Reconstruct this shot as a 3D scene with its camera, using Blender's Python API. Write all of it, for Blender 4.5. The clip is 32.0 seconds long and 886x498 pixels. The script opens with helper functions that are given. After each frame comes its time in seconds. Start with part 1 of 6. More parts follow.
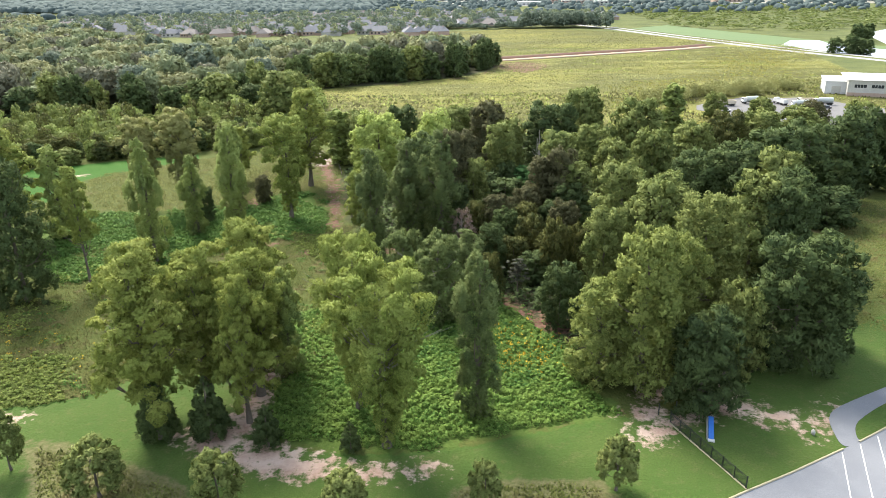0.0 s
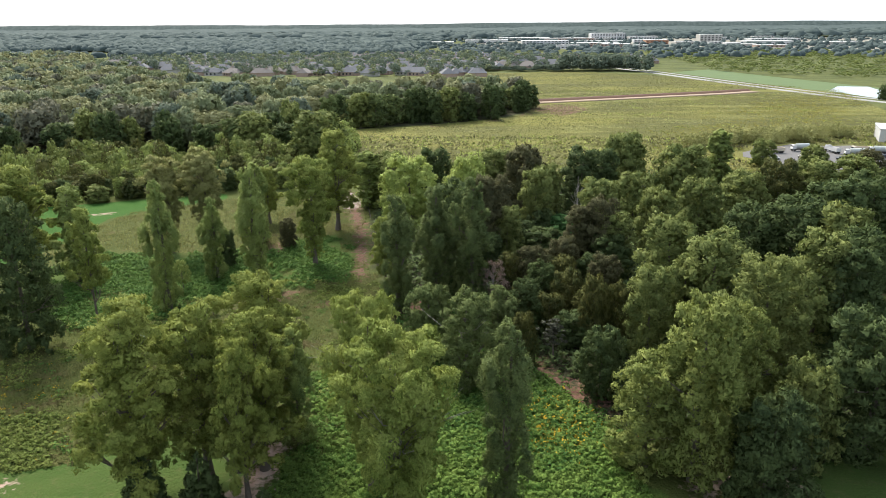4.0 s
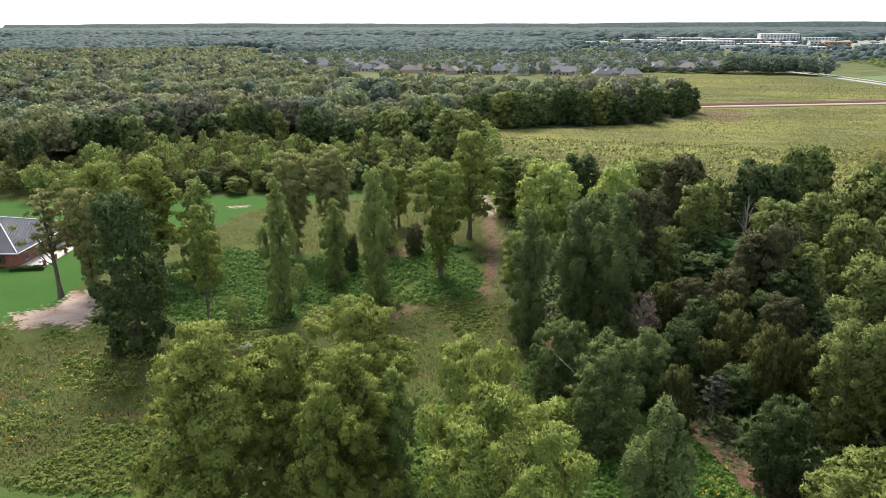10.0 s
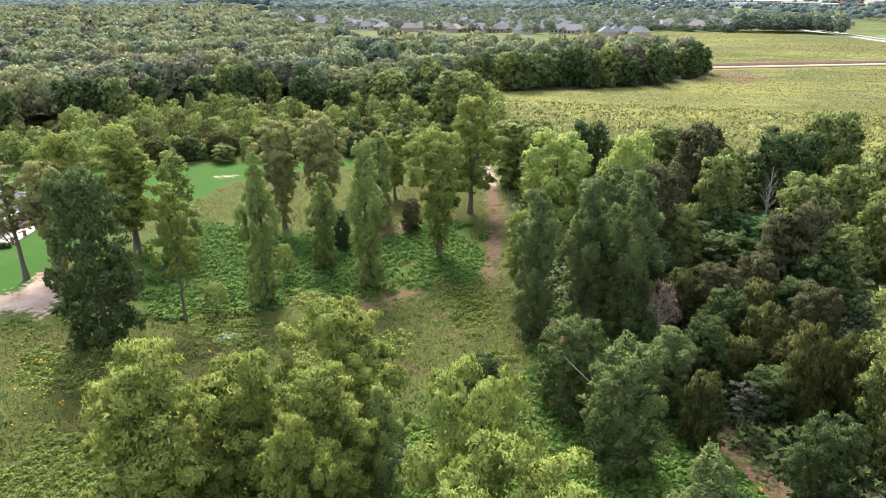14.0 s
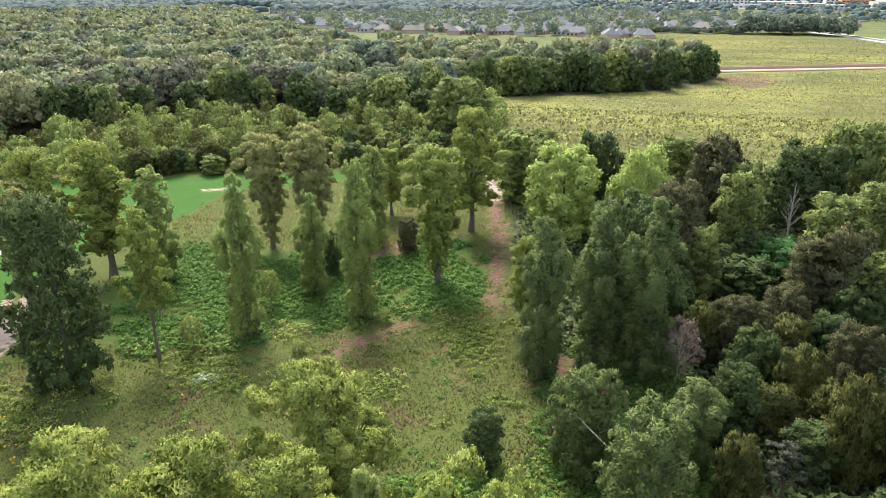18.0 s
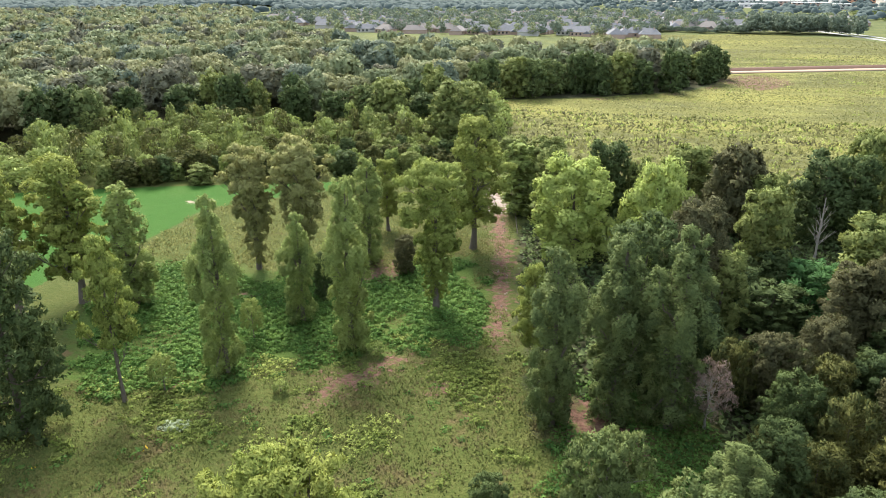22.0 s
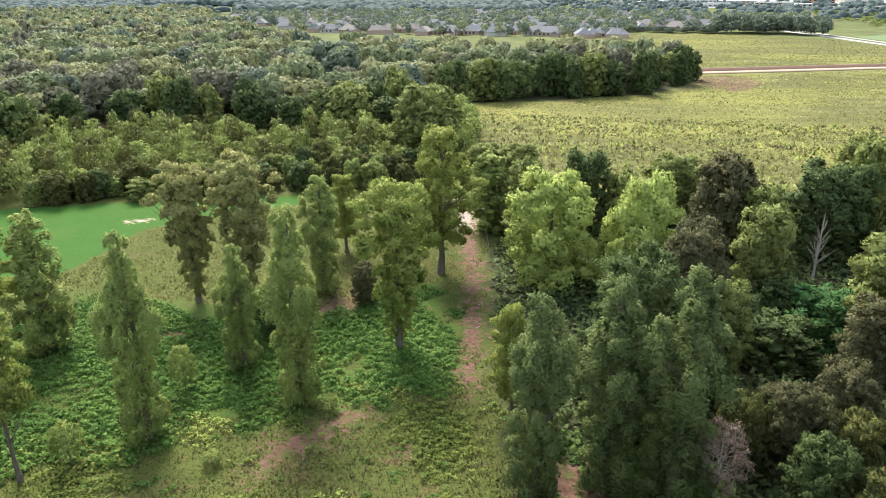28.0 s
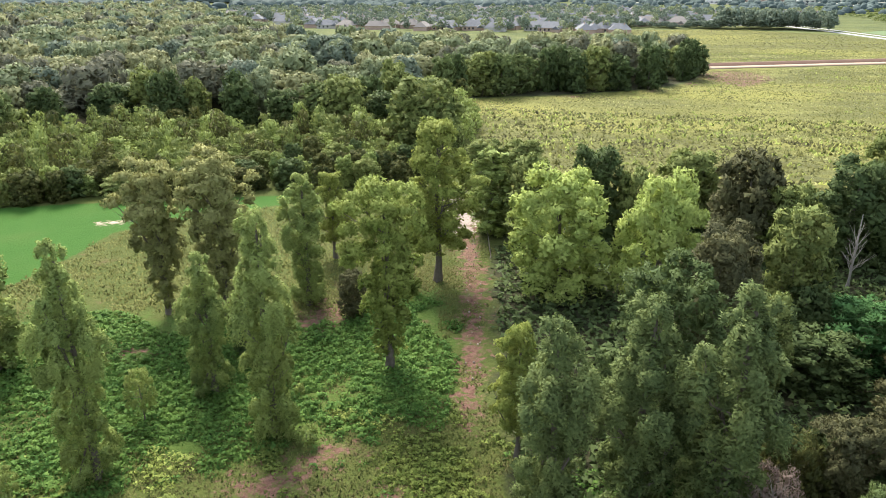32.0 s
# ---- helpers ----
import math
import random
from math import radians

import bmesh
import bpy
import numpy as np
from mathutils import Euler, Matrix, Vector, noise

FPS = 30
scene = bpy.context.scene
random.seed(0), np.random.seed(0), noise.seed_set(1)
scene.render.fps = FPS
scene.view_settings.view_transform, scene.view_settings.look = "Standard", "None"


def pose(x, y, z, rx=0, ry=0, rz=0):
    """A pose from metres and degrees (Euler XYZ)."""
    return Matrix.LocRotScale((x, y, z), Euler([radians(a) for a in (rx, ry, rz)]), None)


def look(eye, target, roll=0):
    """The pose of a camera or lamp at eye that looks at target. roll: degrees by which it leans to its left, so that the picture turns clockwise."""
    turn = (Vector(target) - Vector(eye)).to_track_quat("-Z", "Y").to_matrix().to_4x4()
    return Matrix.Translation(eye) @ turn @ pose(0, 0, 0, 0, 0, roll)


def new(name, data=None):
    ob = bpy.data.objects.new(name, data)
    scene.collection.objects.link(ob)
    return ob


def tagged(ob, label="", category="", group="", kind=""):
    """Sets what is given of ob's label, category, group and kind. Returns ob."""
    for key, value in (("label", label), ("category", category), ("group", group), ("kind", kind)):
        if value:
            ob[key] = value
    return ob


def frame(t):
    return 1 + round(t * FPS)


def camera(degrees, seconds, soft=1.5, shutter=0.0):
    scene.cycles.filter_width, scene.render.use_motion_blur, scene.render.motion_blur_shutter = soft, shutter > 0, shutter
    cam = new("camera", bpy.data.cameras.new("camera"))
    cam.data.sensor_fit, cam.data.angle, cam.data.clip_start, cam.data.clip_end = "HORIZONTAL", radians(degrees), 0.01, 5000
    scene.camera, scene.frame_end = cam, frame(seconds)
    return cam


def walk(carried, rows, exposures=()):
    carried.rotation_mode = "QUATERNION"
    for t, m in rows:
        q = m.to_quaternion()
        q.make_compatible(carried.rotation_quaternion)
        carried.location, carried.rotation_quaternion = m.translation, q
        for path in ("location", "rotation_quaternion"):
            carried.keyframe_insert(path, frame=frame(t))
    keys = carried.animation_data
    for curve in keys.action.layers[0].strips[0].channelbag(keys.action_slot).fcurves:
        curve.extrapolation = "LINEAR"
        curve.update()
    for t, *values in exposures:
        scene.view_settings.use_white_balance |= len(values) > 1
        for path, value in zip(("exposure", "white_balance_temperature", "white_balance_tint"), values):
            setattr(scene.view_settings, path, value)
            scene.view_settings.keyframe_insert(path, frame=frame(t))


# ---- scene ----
cam = camera(65.0, 32.0, soft=0.5)
# seconds, eye, target, roll
PATH = [
    (0, (0.308, 0.287, 42.763), (0.224, 32.914, 30.100), -0.87),
    (0.5, (0.455, 1.281, 42.763), (0.049, 34.062, 30.513), -0.85),
    (1, (0.588, 2.296, 42.763), (-0.315, 35.217, 30.919), -0.83),
    (1.5, (0.721, 3.360, 42.791), (-0.616, 36.386, 31.297), -0.79),
    (2, (0.861, 4.410, 42.805), (-0.917, 37.541, 31.661), -0.76),
    (2.5, (0.973, 5.432, 42.756), (-0.840, 38.633, 31.850), -0.73),
    (4.5, (0.721, 9.261, 42.028), (-1.127, 42.497, 31.206), -0.22),
    (5, (0.686, 10.304, 41.832), (-2.212, 43.449, 30.982), -0.2),
    (5.5, (0.672, 11.361, 41.636), (-3.367, 44.387, 30.772), -0.17),
    (6, (0.630, 12.453, 41.461), (-4.529, 45.318, 30.590), -0.13),
    (6.5, (0.553, 13.580, 41.321), (-5.691, 46.249, 30.422), -0.08),
    (7, (0.441, 14.728, 41.216), (-6.874, 47.166, 30.296), -0.03),
    (7.5, (0.322, 15.869, 41.139), (-8.015, 48.048, 30.198), -0),
    (8, (0.224, 16.996, 41.104), (-8.274, 49.140, 30.177), -0.01),
    (8.5, (0.140, 18.102, 41.090), (-8.393, 50.246, 30.191), -0.04),
    (9, (0.042, 19.201, 41.062), (-8.526, 51.359, 30.212), -0.1),
    (9.5, (-0.098, 20.321, 41.006), (-8.659, 52.479, 30.177), -0.14),
    (10, (-0.280, 21.448, 40.908), (-8.862, 53.606, 30.093), -0.17),
    (10.5, (-0.511, 22.589, 40.789), (-9.114, 54.754, 29.995), -0.18),
    (11, (-0.756, 23.737, 40.684), (-9.366, 55.881, 29.841), -0.18),
    (11.5, (-1.022, 24.878, 40.628), (-9.590, 56.791, 29.085), -0.18),
    (12, (-1.295, 25.998, 40.642), (-9.807, 57.750, 28.630), -0.17),
    (12.5, (-1.561, 27.118, 40.698), (-10.031, 58.674, 28.140), -0.17),
    (13, (-1.792, 28.280, 40.698), (-10.248, 59.780, 27.993), -0.16),
    (13.5, (-2.009, 29.519, 40.628), (-10.507, 61.012, 27.958), -0.16),
    (14, (-2.233, 30.814, 40.502), (-10.738, 62.321, 27.839), -0.16),
    (14.5, (-2.464, 32.081, 40.397), (-10.962, 63.574, 27.720), -0.15),
    (16.5, (-3.276, 35.959, 40.614), (-11.851, 67.459, 28.000), -0.2),
    (17, (-3.542, 37.030, 40.677), (-12.131, 68.530, 28.056), -0.21),
    (17.5, (-3.829, 38.122, 40.747), (-12.425, 69.622, 28.140), -0.22),
    (18, (-4.046, 39.172, 40.838), (-12.642, 70.665, 28.224), -0.22),
    (18.5, (-4.221, 40.222, 40.908), (-12.845, 71.708, 28.287), -0.2),
    (19, (-4.445, 41.328, 40.943), (-13.055, 72.800, 28.280), -0.19),
    (19.5, (-4.725, 42.504, 40.936), (-13.370, 73.962, 28.280), -0.18),
    (20, (-5.040, 43.715, 40.908), (-13.692, 75.173, 28.238), -0.19),
    (20.5, (-5.313, 44.856, 40.866), (-13.944, 76.300, 28.161), -0.21),
    (21, (-5.523, 45.913, 40.810), (-14.203, 77.364, 28.133), -0.25),
    (21.5, (-5.747, 46.970, 40.747), (-14.441, 78.421, 28.091), -0.29),
    (22, (-6.034, 48.090, 40.670), (-14.749, 79.541, 28.028), -0.29),
    (22.5, (-6.377, 49.245, 40.593), (-14.252, 80.906, 27.923), -0.26),
    (23, (-6.650, 50.323, 40.572), (-14.413, 82.012, 27.895), -0.23),
    (23.5, (-6.832, 51.303, 40.607), (-14.609, 82.985, 27.937), -0.24),
    (24, (-6.930, 52.178, 40.684), (-14.168, 83.993, 28.021), -0.27),
    (24.5, (-6.986, 52.969, 40.747), (-14.252, 84.784, 28.105), -0.31),
    (25, (-7.063, 53.760, 40.726), (-14.357, 85.575, 28.098), -0.34),
    (25.5, (-7.175, 54.593, 40.656), (-14.469, 86.415, 28.035), -0.36),
    (27.5, (-8.043, 58.555, 40.159), (-15.323, 90.384, 27.545), -0.26),
    (28, (-8.260, 59.556, 39.949), (-15.526, 91.378, 27.314), -0.26),
    (28.5, (-8.470, 60.571, 39.690), (-15.729, 92.393, 27.055), -0.27),
    (29, (-8.659, 61.614, 39.410), (-15.925, 93.443, 26.789), -0.29),
    (29.5, (-8.848, 62.671, 39.116), (-16.114, 94.493, 26.481), -0.31),
    (30, (-9.037, 63.749, 38.801), (-16.289, 95.564, 26.152), -0.32),
    (30.5, (-9.226, 64.848, 38.479), (-16.478, 96.663, 25.816), -0.32),
    (31, (-9.450, 65.968, 38.143), (-16.702, 97.776, 25.473), -0.3),
    (31.5, (-9.695, 67.116, 37.821), (-16.947, 98.917, 25.130), -0.28),
    (32, (-9.947, 68.250, 37.513), (-17.171, 100.044, 24.794), -0.26),

]
walk(cam, [(t, look(eye, target, roll)) for t, eye, target, roll in PATH],
     [(0.0, 1.36), (2.0, 1.16), (4.5, 0.74), (10.5, 0.74), (13.0, 1.32), (32.0, 1.32)])

# ---- light ----
SUN_TURN, SUN_RISE = 30.0, 47.0  # degrees to the left of +y, degrees up
world = bpy.data.worlds.new("world")
scene.world = world
world.use_nodes = True
sky = world.node_tree.nodes.new("ShaderNodeTexSky")
sky.sky_type, sky.sun_disc = "NISHITA", False
sky.sun_elevation, sky.sun_rotation = radians(SUN_RISE), radians(-SUN_TURN)
sky.dust_density, sky.air_density, sky.ozone_density = 1.0, 1.0, 2.0
# thin high cloud over the whole sky
veil = world.node_tree.nodes.new("ShaderNodeMix")
veil.data_type = "RGBA"
veil.inputs[0].default_value = 0.62
veil.inputs[7].default_value = (9.4, 10.4, 11.6, 1.0)
world.node_tree.links.new(sky.outputs[0], veil.inputs[6])
world.node_tree.links.new(veil.outputs[2], world.node_tree.nodes["Background"].inputs[0])
world.node_tree.nodes["Background"].inputs[1].default_value = 0.086
sun = new("sun", bpy.data.lights.new("sun", "SUN"))
sun.data.energy, sun.data.angle, sun.data.color = 4.6, radians(26.0), (1.0, 0.93, 0.80)
toward = Vector((-math.sin(radians(SUN_TURN)) * math.cos(radians(SUN_RISE)), math.cos(radians(SUN_TURN)) * math.cos(radians(SUN_RISE)), math.sin(radians(SUN_RISE))))
sun.matrix_world = look(toward * 400, (0, 0, 0))

# ---- materials ----
PLAN = 0.7  # the plan below is drawn in units of 0.7 m and brought to metres at the end


def shader(name):
    m = bpy.data.materials.new(name)
    m.use_nodes = True
    return m, m.node_tree, m.node_tree.nodes["Principled BSDF"]


def node(tree, kind, **values):
    n = tree.nodes.new(kind)
    for k, v in values.items():
        n.inputs[k.replace("_", " ")].default_value = v
    return n


def mixed(tree, factor, a, b, how="MIX"):
    n = tree.nodes.new("ShaderNodeMix")
    n.data_type, n.blend_type = "RGBA", how
    for slot, v in ((0, factor), (6, a), (7, b)):
        if isinstance(v, (tuple, float, int)):
            n.inputs[slot].default_value = (*v, 1.0) if isinstance(v, tuple) else v
        else:
            tree.links.new(v, n.inputs[slot])
    return n.outputs[2]


def noised(tree, scale, detail=3.0, low=0.35, high=0.65, rough=0.55, stretch=None):
    """Noise in metres, spread to 0..1."""
    at = tree.nodes.new("ShaderNodeNewGeometry").outputs["Position"]
    if stretch:
        by = tree.nodes.new("ShaderNodeVectorMath")
        by.operation = "MULTIPLY"
        tree.links.new(at, by.inputs[0])
        by.inputs[1].default_value = stretch
        at = by.outputs[0]
    n = node(tree, "ShaderNodeTexNoise", Scale=scale / PLAN, Detail=detail, Roughness=rough)
    tree.links.new(at, n.inputs["Vector"])
    r = node(tree, "ShaderNodeMapRange", From_Min=low, From_Max=high)
    tree.links.new(n.outputs[0], r.inputs[0])
    return r.outputs[0]


def bumped(tree, bsdf, height, strength=0.4, distance=0.05):
    b = node(tree, "ShaderNodeBump", Strength=strength, Distance=distance)
    tree.links.new(height, b.inputs["Height"])
    tree.links.new(b.outputs[0], bsdf.inputs["Normal"])


def plain(name, a, b, scale=1.5, rough=0.8, metal=0.0, fine=12.0, relief=0.2):
    m, tree, bsdf = shader(name)
    c = mixed(tree, noised(tree, scale), a, b)
    c = mixed(tree, noised(tree, fine), c, tuple(0.75 * v for v in b))
    tree.links.new(c, bsdf.inputs["Base Color"])
    bsdf.inputs["Roughness"].default_value, bsdf.inputs["Metallic"].default_value = rough, metal
    bumped(tree, bsdf, noised(tree, fine), relief)
    return m


def leaves(name, a, b, tip, through_it=0.30, patch=0.22, spread=(0.35, 0.65), withered=None, drift=(0.13, None)):
    """Foliage: a and b by tree and by patch, tip on some of the leaves."""
    m, tree, bsdf = shader(name)
    own = tree.nodes.new("ShaderNodeObjectInfo").outputs["Random"]
    c = mixed(tree, own, a, b)
    c = mixed(tree, noised(tree, patch, 2.0, *spread), c, tuple(0.5 * (p + q) for p, q in zip(b, tip)))
    geo = tree.nodes.new("ShaderNodeNewGeometry").outputs["Random Per Island"]
    up = node(tree, "ShaderNodeMapRange", From_Min=0.55, From_Max=1.0, To_Max=0.75)
    tree.links.new(geo, up.inputs[0])
    c = mixed(tree, up.outputs[0], c, tip)
    down = node(tree, "ShaderNodeMapRange", From_Min=0.0, From_Max=0.4, To_Min=0.72, To_Max=1.0)
    tree.links.new(geo, down.inputs[0])
    bright = tree.nodes.new("ShaderNodeHueSaturation")
    tree.links.new(c, bright.inputs["Color"])
    tree.links.new(down.outputs[0], bright.inputs["Value"])
    c = bright.outputs[0]
    if withered:
        c = mixed(tree, noised(tree, drift[0], 6.0, 0.46, 0.62, 0.72, drift[1]), c, withered)
        c = mixed(tree, noised(tree, 0.4 * drift[0], 4.0, 0.48, 0.66, 0.6, drift[1]), c, tuple(0.5 * (v + w) for v, w in zip(withered, tip)))
    tree.links.new(c, bsdf.inputs["Base Color"])
    bsdf.inputs["Roughness"].default_value, bsdf.inputs["Specular IOR Level"].default_value = 0.75, 0.12
    thin = tree.nodes.new("ShaderNodeBsdfTranslucent")
    tree.links.new(c, thin.inputs[0])
    both = node(tree, "ShaderNodeMixShader", Fac=through_it)
    tree.links.new(bsdf.outputs[0], both.inputs[1])
    tree.links.new(thin.outputs[0], both.inputs[2])
    tree.links.new(both.outputs[0], tree.nodes["Material Output"].inputs[0])
    return m


LEAF = dict(
    oak=leaves("oak_leaves", (0.156, 0.210, 0.047), (0.194, 0.237, 0.053), (0.317, 0.345, 0.092)),
    light=leaves("light_leaves", (0.157, 0.213, 0.045), (0.186, 0.236, 0.052), (0.298, 0.341, 0.096)),
    lime=leaves("lime_leaves", (0.259, 0.341, 0.087), (0.298, 0.369, 0.099), (0.414, 0.481, 0.147)),
    vine=leaves("vine_leaves", (0.124, 0.190, 0.066), (0.214, 0.265, 0.076), (0.314, 0.377, 0.116)),
    dome=leaves("broad_leaves", (0.116, 0.157, 0.048), (0.146, 0.180, 0.054), (0.230, 0.263, 0.086)),
    dark=leaves("dark_leaves", (0.051, 0.081, 0.033), (0.067, 0.100, 0.036), (0.104, 0.141, 0.050)),
    brown=leaves("bronze_leaves", (0.192, 0.210, 0.085), (0.237, 0.245, 0.093), (0.330, 0.329, 0.129)),
    plum=leaves("dull_leaves", (0.064, 0.070, 0.035), (0.084, 0.084, 0.039), (0.129, 0.129, 0.061)),
    scrub=leaves("scrub_leaves", (0.038, 0.060, 0.023), (0.067, 0.079, 0.026), (0.143, 0.143, 0.042)),
    red=leaves("dry_leaves", (0.205, 0.150, 0.125), (0.232, 0.172, 0.146), (0.300, 0.236, 0.206)),
    weed=leaves("weed_leaves", (0.042, 0.108, 0.025), (0.060, 0.133, 0.028), (0.136, 0.228, 0.050)),
    kudzu=leaves("creeper_leaves", (0.050, 0.139, 0.045), (0.065, 0.155, 0.049), (0.099, 0.202, 0.070)),
    grass=leaves("meadow_blades", (0.077, 0.105, 0.024), (0.099, 0.121, 0.030), (0.152, 0.165, 0.051), withered=(0.112, 0.098, 0.042)),
    crop=leaves("field_plants", (0.115, 0.130, 0.037), (0.132, 0.141, 0.040), (0.178, 0.178, 0.054), patch=0.045, spread=(0.40, 0.60), withered=(0.060, 0.058, 0.027), drift=(0.045, (0.35, 1.6, 1.0))),
    yellow=leaves("yellow_field_plants", (0.148, 0.148, 0.027), (0.176, 0.169, 0.030), (0.238, 0.216, 0.043)),
    herb=leaves("meadow_herb_leaves", (0.083, 0.130, 0.028), (0.110, 0.155, 0.034), (0.192, 0.225, 0.056)),
    straw=leaves("pale_meadow_blades", (0.112, 0.134, 0.036), (0.136, 0.150, 0.042), (0.180, 0.184, 0.062)),
    olive=leaves("olive_leaves", (0.134, 0.180, 0.048), (0.162, 0.202, 0.054), (0.250, 0.284, 0.084)),
    pale=leaves("pale_herb_leaves", (0.220, 0.280, 0.170), (0.250, 0.310, 0.190), (0.330, 0.380, 0.260)),
    gold=leaves("goldenrod", (0.420, 0.300, 0.020), (0.460, 0.320, 0.030), (0.520, 0.380, 0.050)),
    pine=leaves("pine_needles", (0.063, 0.070, 0.050), (0.072, 0.078, 0.057), (0.094, 0.100, 0.075)),
    # darker copy of the vine leaves: shade of the dense group put into colour
    ivy=leaves("shaded_ivy_leaves", (0.070, 0.108, 0.042), (0.105, 0.143, 0.050), (0.180, 0.221, 0.077)),
    rank=leaves("rank_weed_leaves", (0.070, 0.151, 0.029), (0.095, 0.176, 0.033), (0.189, 0.273, 0.062)),
    # wood and far leaves: paler and bluer, with distance haze put into the colour
    wood=leaves("hazy_wood_leaves", (0.145, 0.184, 0.103), (0.184, 0.222, 0.117), (0.228, 0.261, 0.143)),
    wood_olive=leaves("hazy_olive_wood_leaves", (0.194, 0.212, 0.110), (0.229, 0.241, 0.119), (0.278, 0.285, 0.150)),
    wood_deep=leaves("hazy_deep_wood_leaves", (0.093, 0.130, 0.103), (0.118, 0.153, 0.110), (0.157, 0.194, 0.136)),
    wood_dull=leaves("hazy_dull_wood_leaves", (0.122, 0.126, 0.091), (0.147, 0.149, 0.100), (0.187, 0.191, 0.124)),
    far=leaves("hazy_far_leaves", (0.135, 0.166, 0.096), (0.155, 0.180, 0.100), (0.250, 0.278, 0.145), patch=0.075, spread=(0.40, 0.60)),
)
BARK = plain("bark", (0.085, 0.070, 0.055), (0.140, 0.118, 0.095), 2.0, 0.9, fine=9.0, relief=0.6)
PALE_BARK = plain("weathered_wood", (0.20, 0.185, 0.165), (0.28, 0.26, 0.235), 2.0, 0.85)
ASPHALT = plain("asphalt", (0.130, 0.138, 0.160), (0.168, 0.176, 0.198), 0.25, 0.88, fine=6.0)
CONCRETE = plain("concrete", (0.34, 0.33, 0.31), (0.42, 0.40, 0.37), 0.6, 0.85)
ROAD_GREY = plain("road_concrete", (0.27, 0.27, 0.265), (0.33, 0.325, 0.32), 0.1, 0.85)
PAINT = plain("road_paint", (0.62, 0.62, 0.62), (0.70, 0.70, 0.69), 1.5, 0.7)
METAL_BLACK = plain("black_metal", (0.020, 0.026, 0.024), (0.030, 0.036, 0.032), 3.0, 0.5, 0.3)
BRICK = plain("red_brick", (0.24, 0.085, 0.062), (0.31, 0.115, 0.085), 1.2, 0.9, fine=5.0)
ROOF_METAL = plain("blue_grey_metal_roof", (0.120, 0.132, 0.175), (0.145, 0.156, 0.200), 0.4, 0.65, 0.1, relief=0.05)
ROOF_TRIM = plain("pale_metal_trim", (0.58, 0.60, 0.64), (0.66, 0.68, 0.71), 0.6, 0.5)
GLASS_DARK = plain("dark_glass", (0.020, 0.025, 0.032), (0.035, 0.040, 0.048), 1.0, 0.12)
SHINGLE = plain("grey_shingle", (0.100, 0.106, 0.125), (0.150, 0.156, 0.175), 0.35, 0.9)
SHINGLE_BROWN = plain("brown_shingle", (0.140, 0.126, 0.122), (0.178, 0.160, 0.152), 0.35, 0.9)
SIDING = plain("pale_siding", (0.40, 0.385, 0.355), (0.47, 0.455, 0.42), 0.5, 0.8)
HOUSE_BRICK = plain("tan_brick", (0.34, 0.25, 0.20), (0.42, 0.31, 0.25), 0.6, 0.9)
WHITE = plain("white_panel", (0.52, 0.52, 0.52), (0.58, 0.58, 0.575), 0.3, 0.6)
BLUE = plain("blue_paint", (0.020, 0.120, 0.420), (0.030, 0.150, 0.500), 2.0, 0.5)
TANK = plain("grey_green_paint", (0.36, 0.40, 0.38), (0.46, 0.49, 0.47), 1.0, 0.5)
SAND_PAINT = plain("tan_paint", (0.50, 0.43, 0.33), (0.58, 0.50, 0.40), 1.0, 0.6)
RUBBER = plain("rubber", (0.02, 0.02, 0.02), (0.03, 0.03, 0.03), 4.0, 0.9)
GRAVEL = plain("grey_gravel", (0.105, 0.105, 0.11), (0.145, 0.14, 0.14), 0.5, 0.95, fine=3.0)
RUST = plain("orange_brick", (0.42, 0.20, 0.11), (0.48, 0.25, 0.15), 0.3, 0.9)


def pond_water():
    m, tree, bsdf = shader("water")
    bsdf.inputs["Base Color"].default_value = (0.30, 0.33, 0.35, 1)
    bsdf.inputs["Roughness"].default_value = 0.08
    bumped(tree, bsdf, noised(tree, 0.7), 0.05)
    return m


WATER = pond_water()

# ---- helpers of this scene ----
RNG = np.random.default_rng(7)


def mesh_of(name, verts, faces, mats, smooth=False, normals=None):
    """A mesh from arrays; faces all have the same number of corners."""
    me = bpy.data.meshes.new(name)
    v, f = np.asarray(verts, np.float32), np.asarray(faces, np.int32)
    me.vertices.add(len(v))
    me.vertices.foreach_set("co", v.ravel())
    me.loops.add(f.size)
    me.loops.foreach_set("vertex_index", f.ravel())
    me.polygons.add(len(f))
    me.polygons.foreach_set("loop_start", np.arange(0, f.size, f.shape[1], dtype=np.int32))
    me.polygons.foreach_set("loop_total", np.full(len(f), f.shape[1], np.int32))
    for m in mats:
        me.materials.append(m)
    if smooth or normals is not None:
        me.polygons.foreach_set("use_smooth", np.ones(len(f), bool))
    me.update()
    me.validate()
    if normals is not None:
        a = me.attributes.new("custom_normal", "FLOAT_VECTOR", "POINT")
        a.data.foreach_set("vector", np.asarray(normals, np.float32).ravel())
        me.update()
    return me


def part(name, bm, material, parent, label=""):
    me = bpy.data.meshes.new(name)
    bmesh.ops.recalc_face_normals(bm, faces=bm.faces)
    bm.to_mesh(me)
    bm.free()
    me.materials.append(material)
    ob = new(name, me)
    ob.parent = parent
    return tagged(ob, label) if label else ob


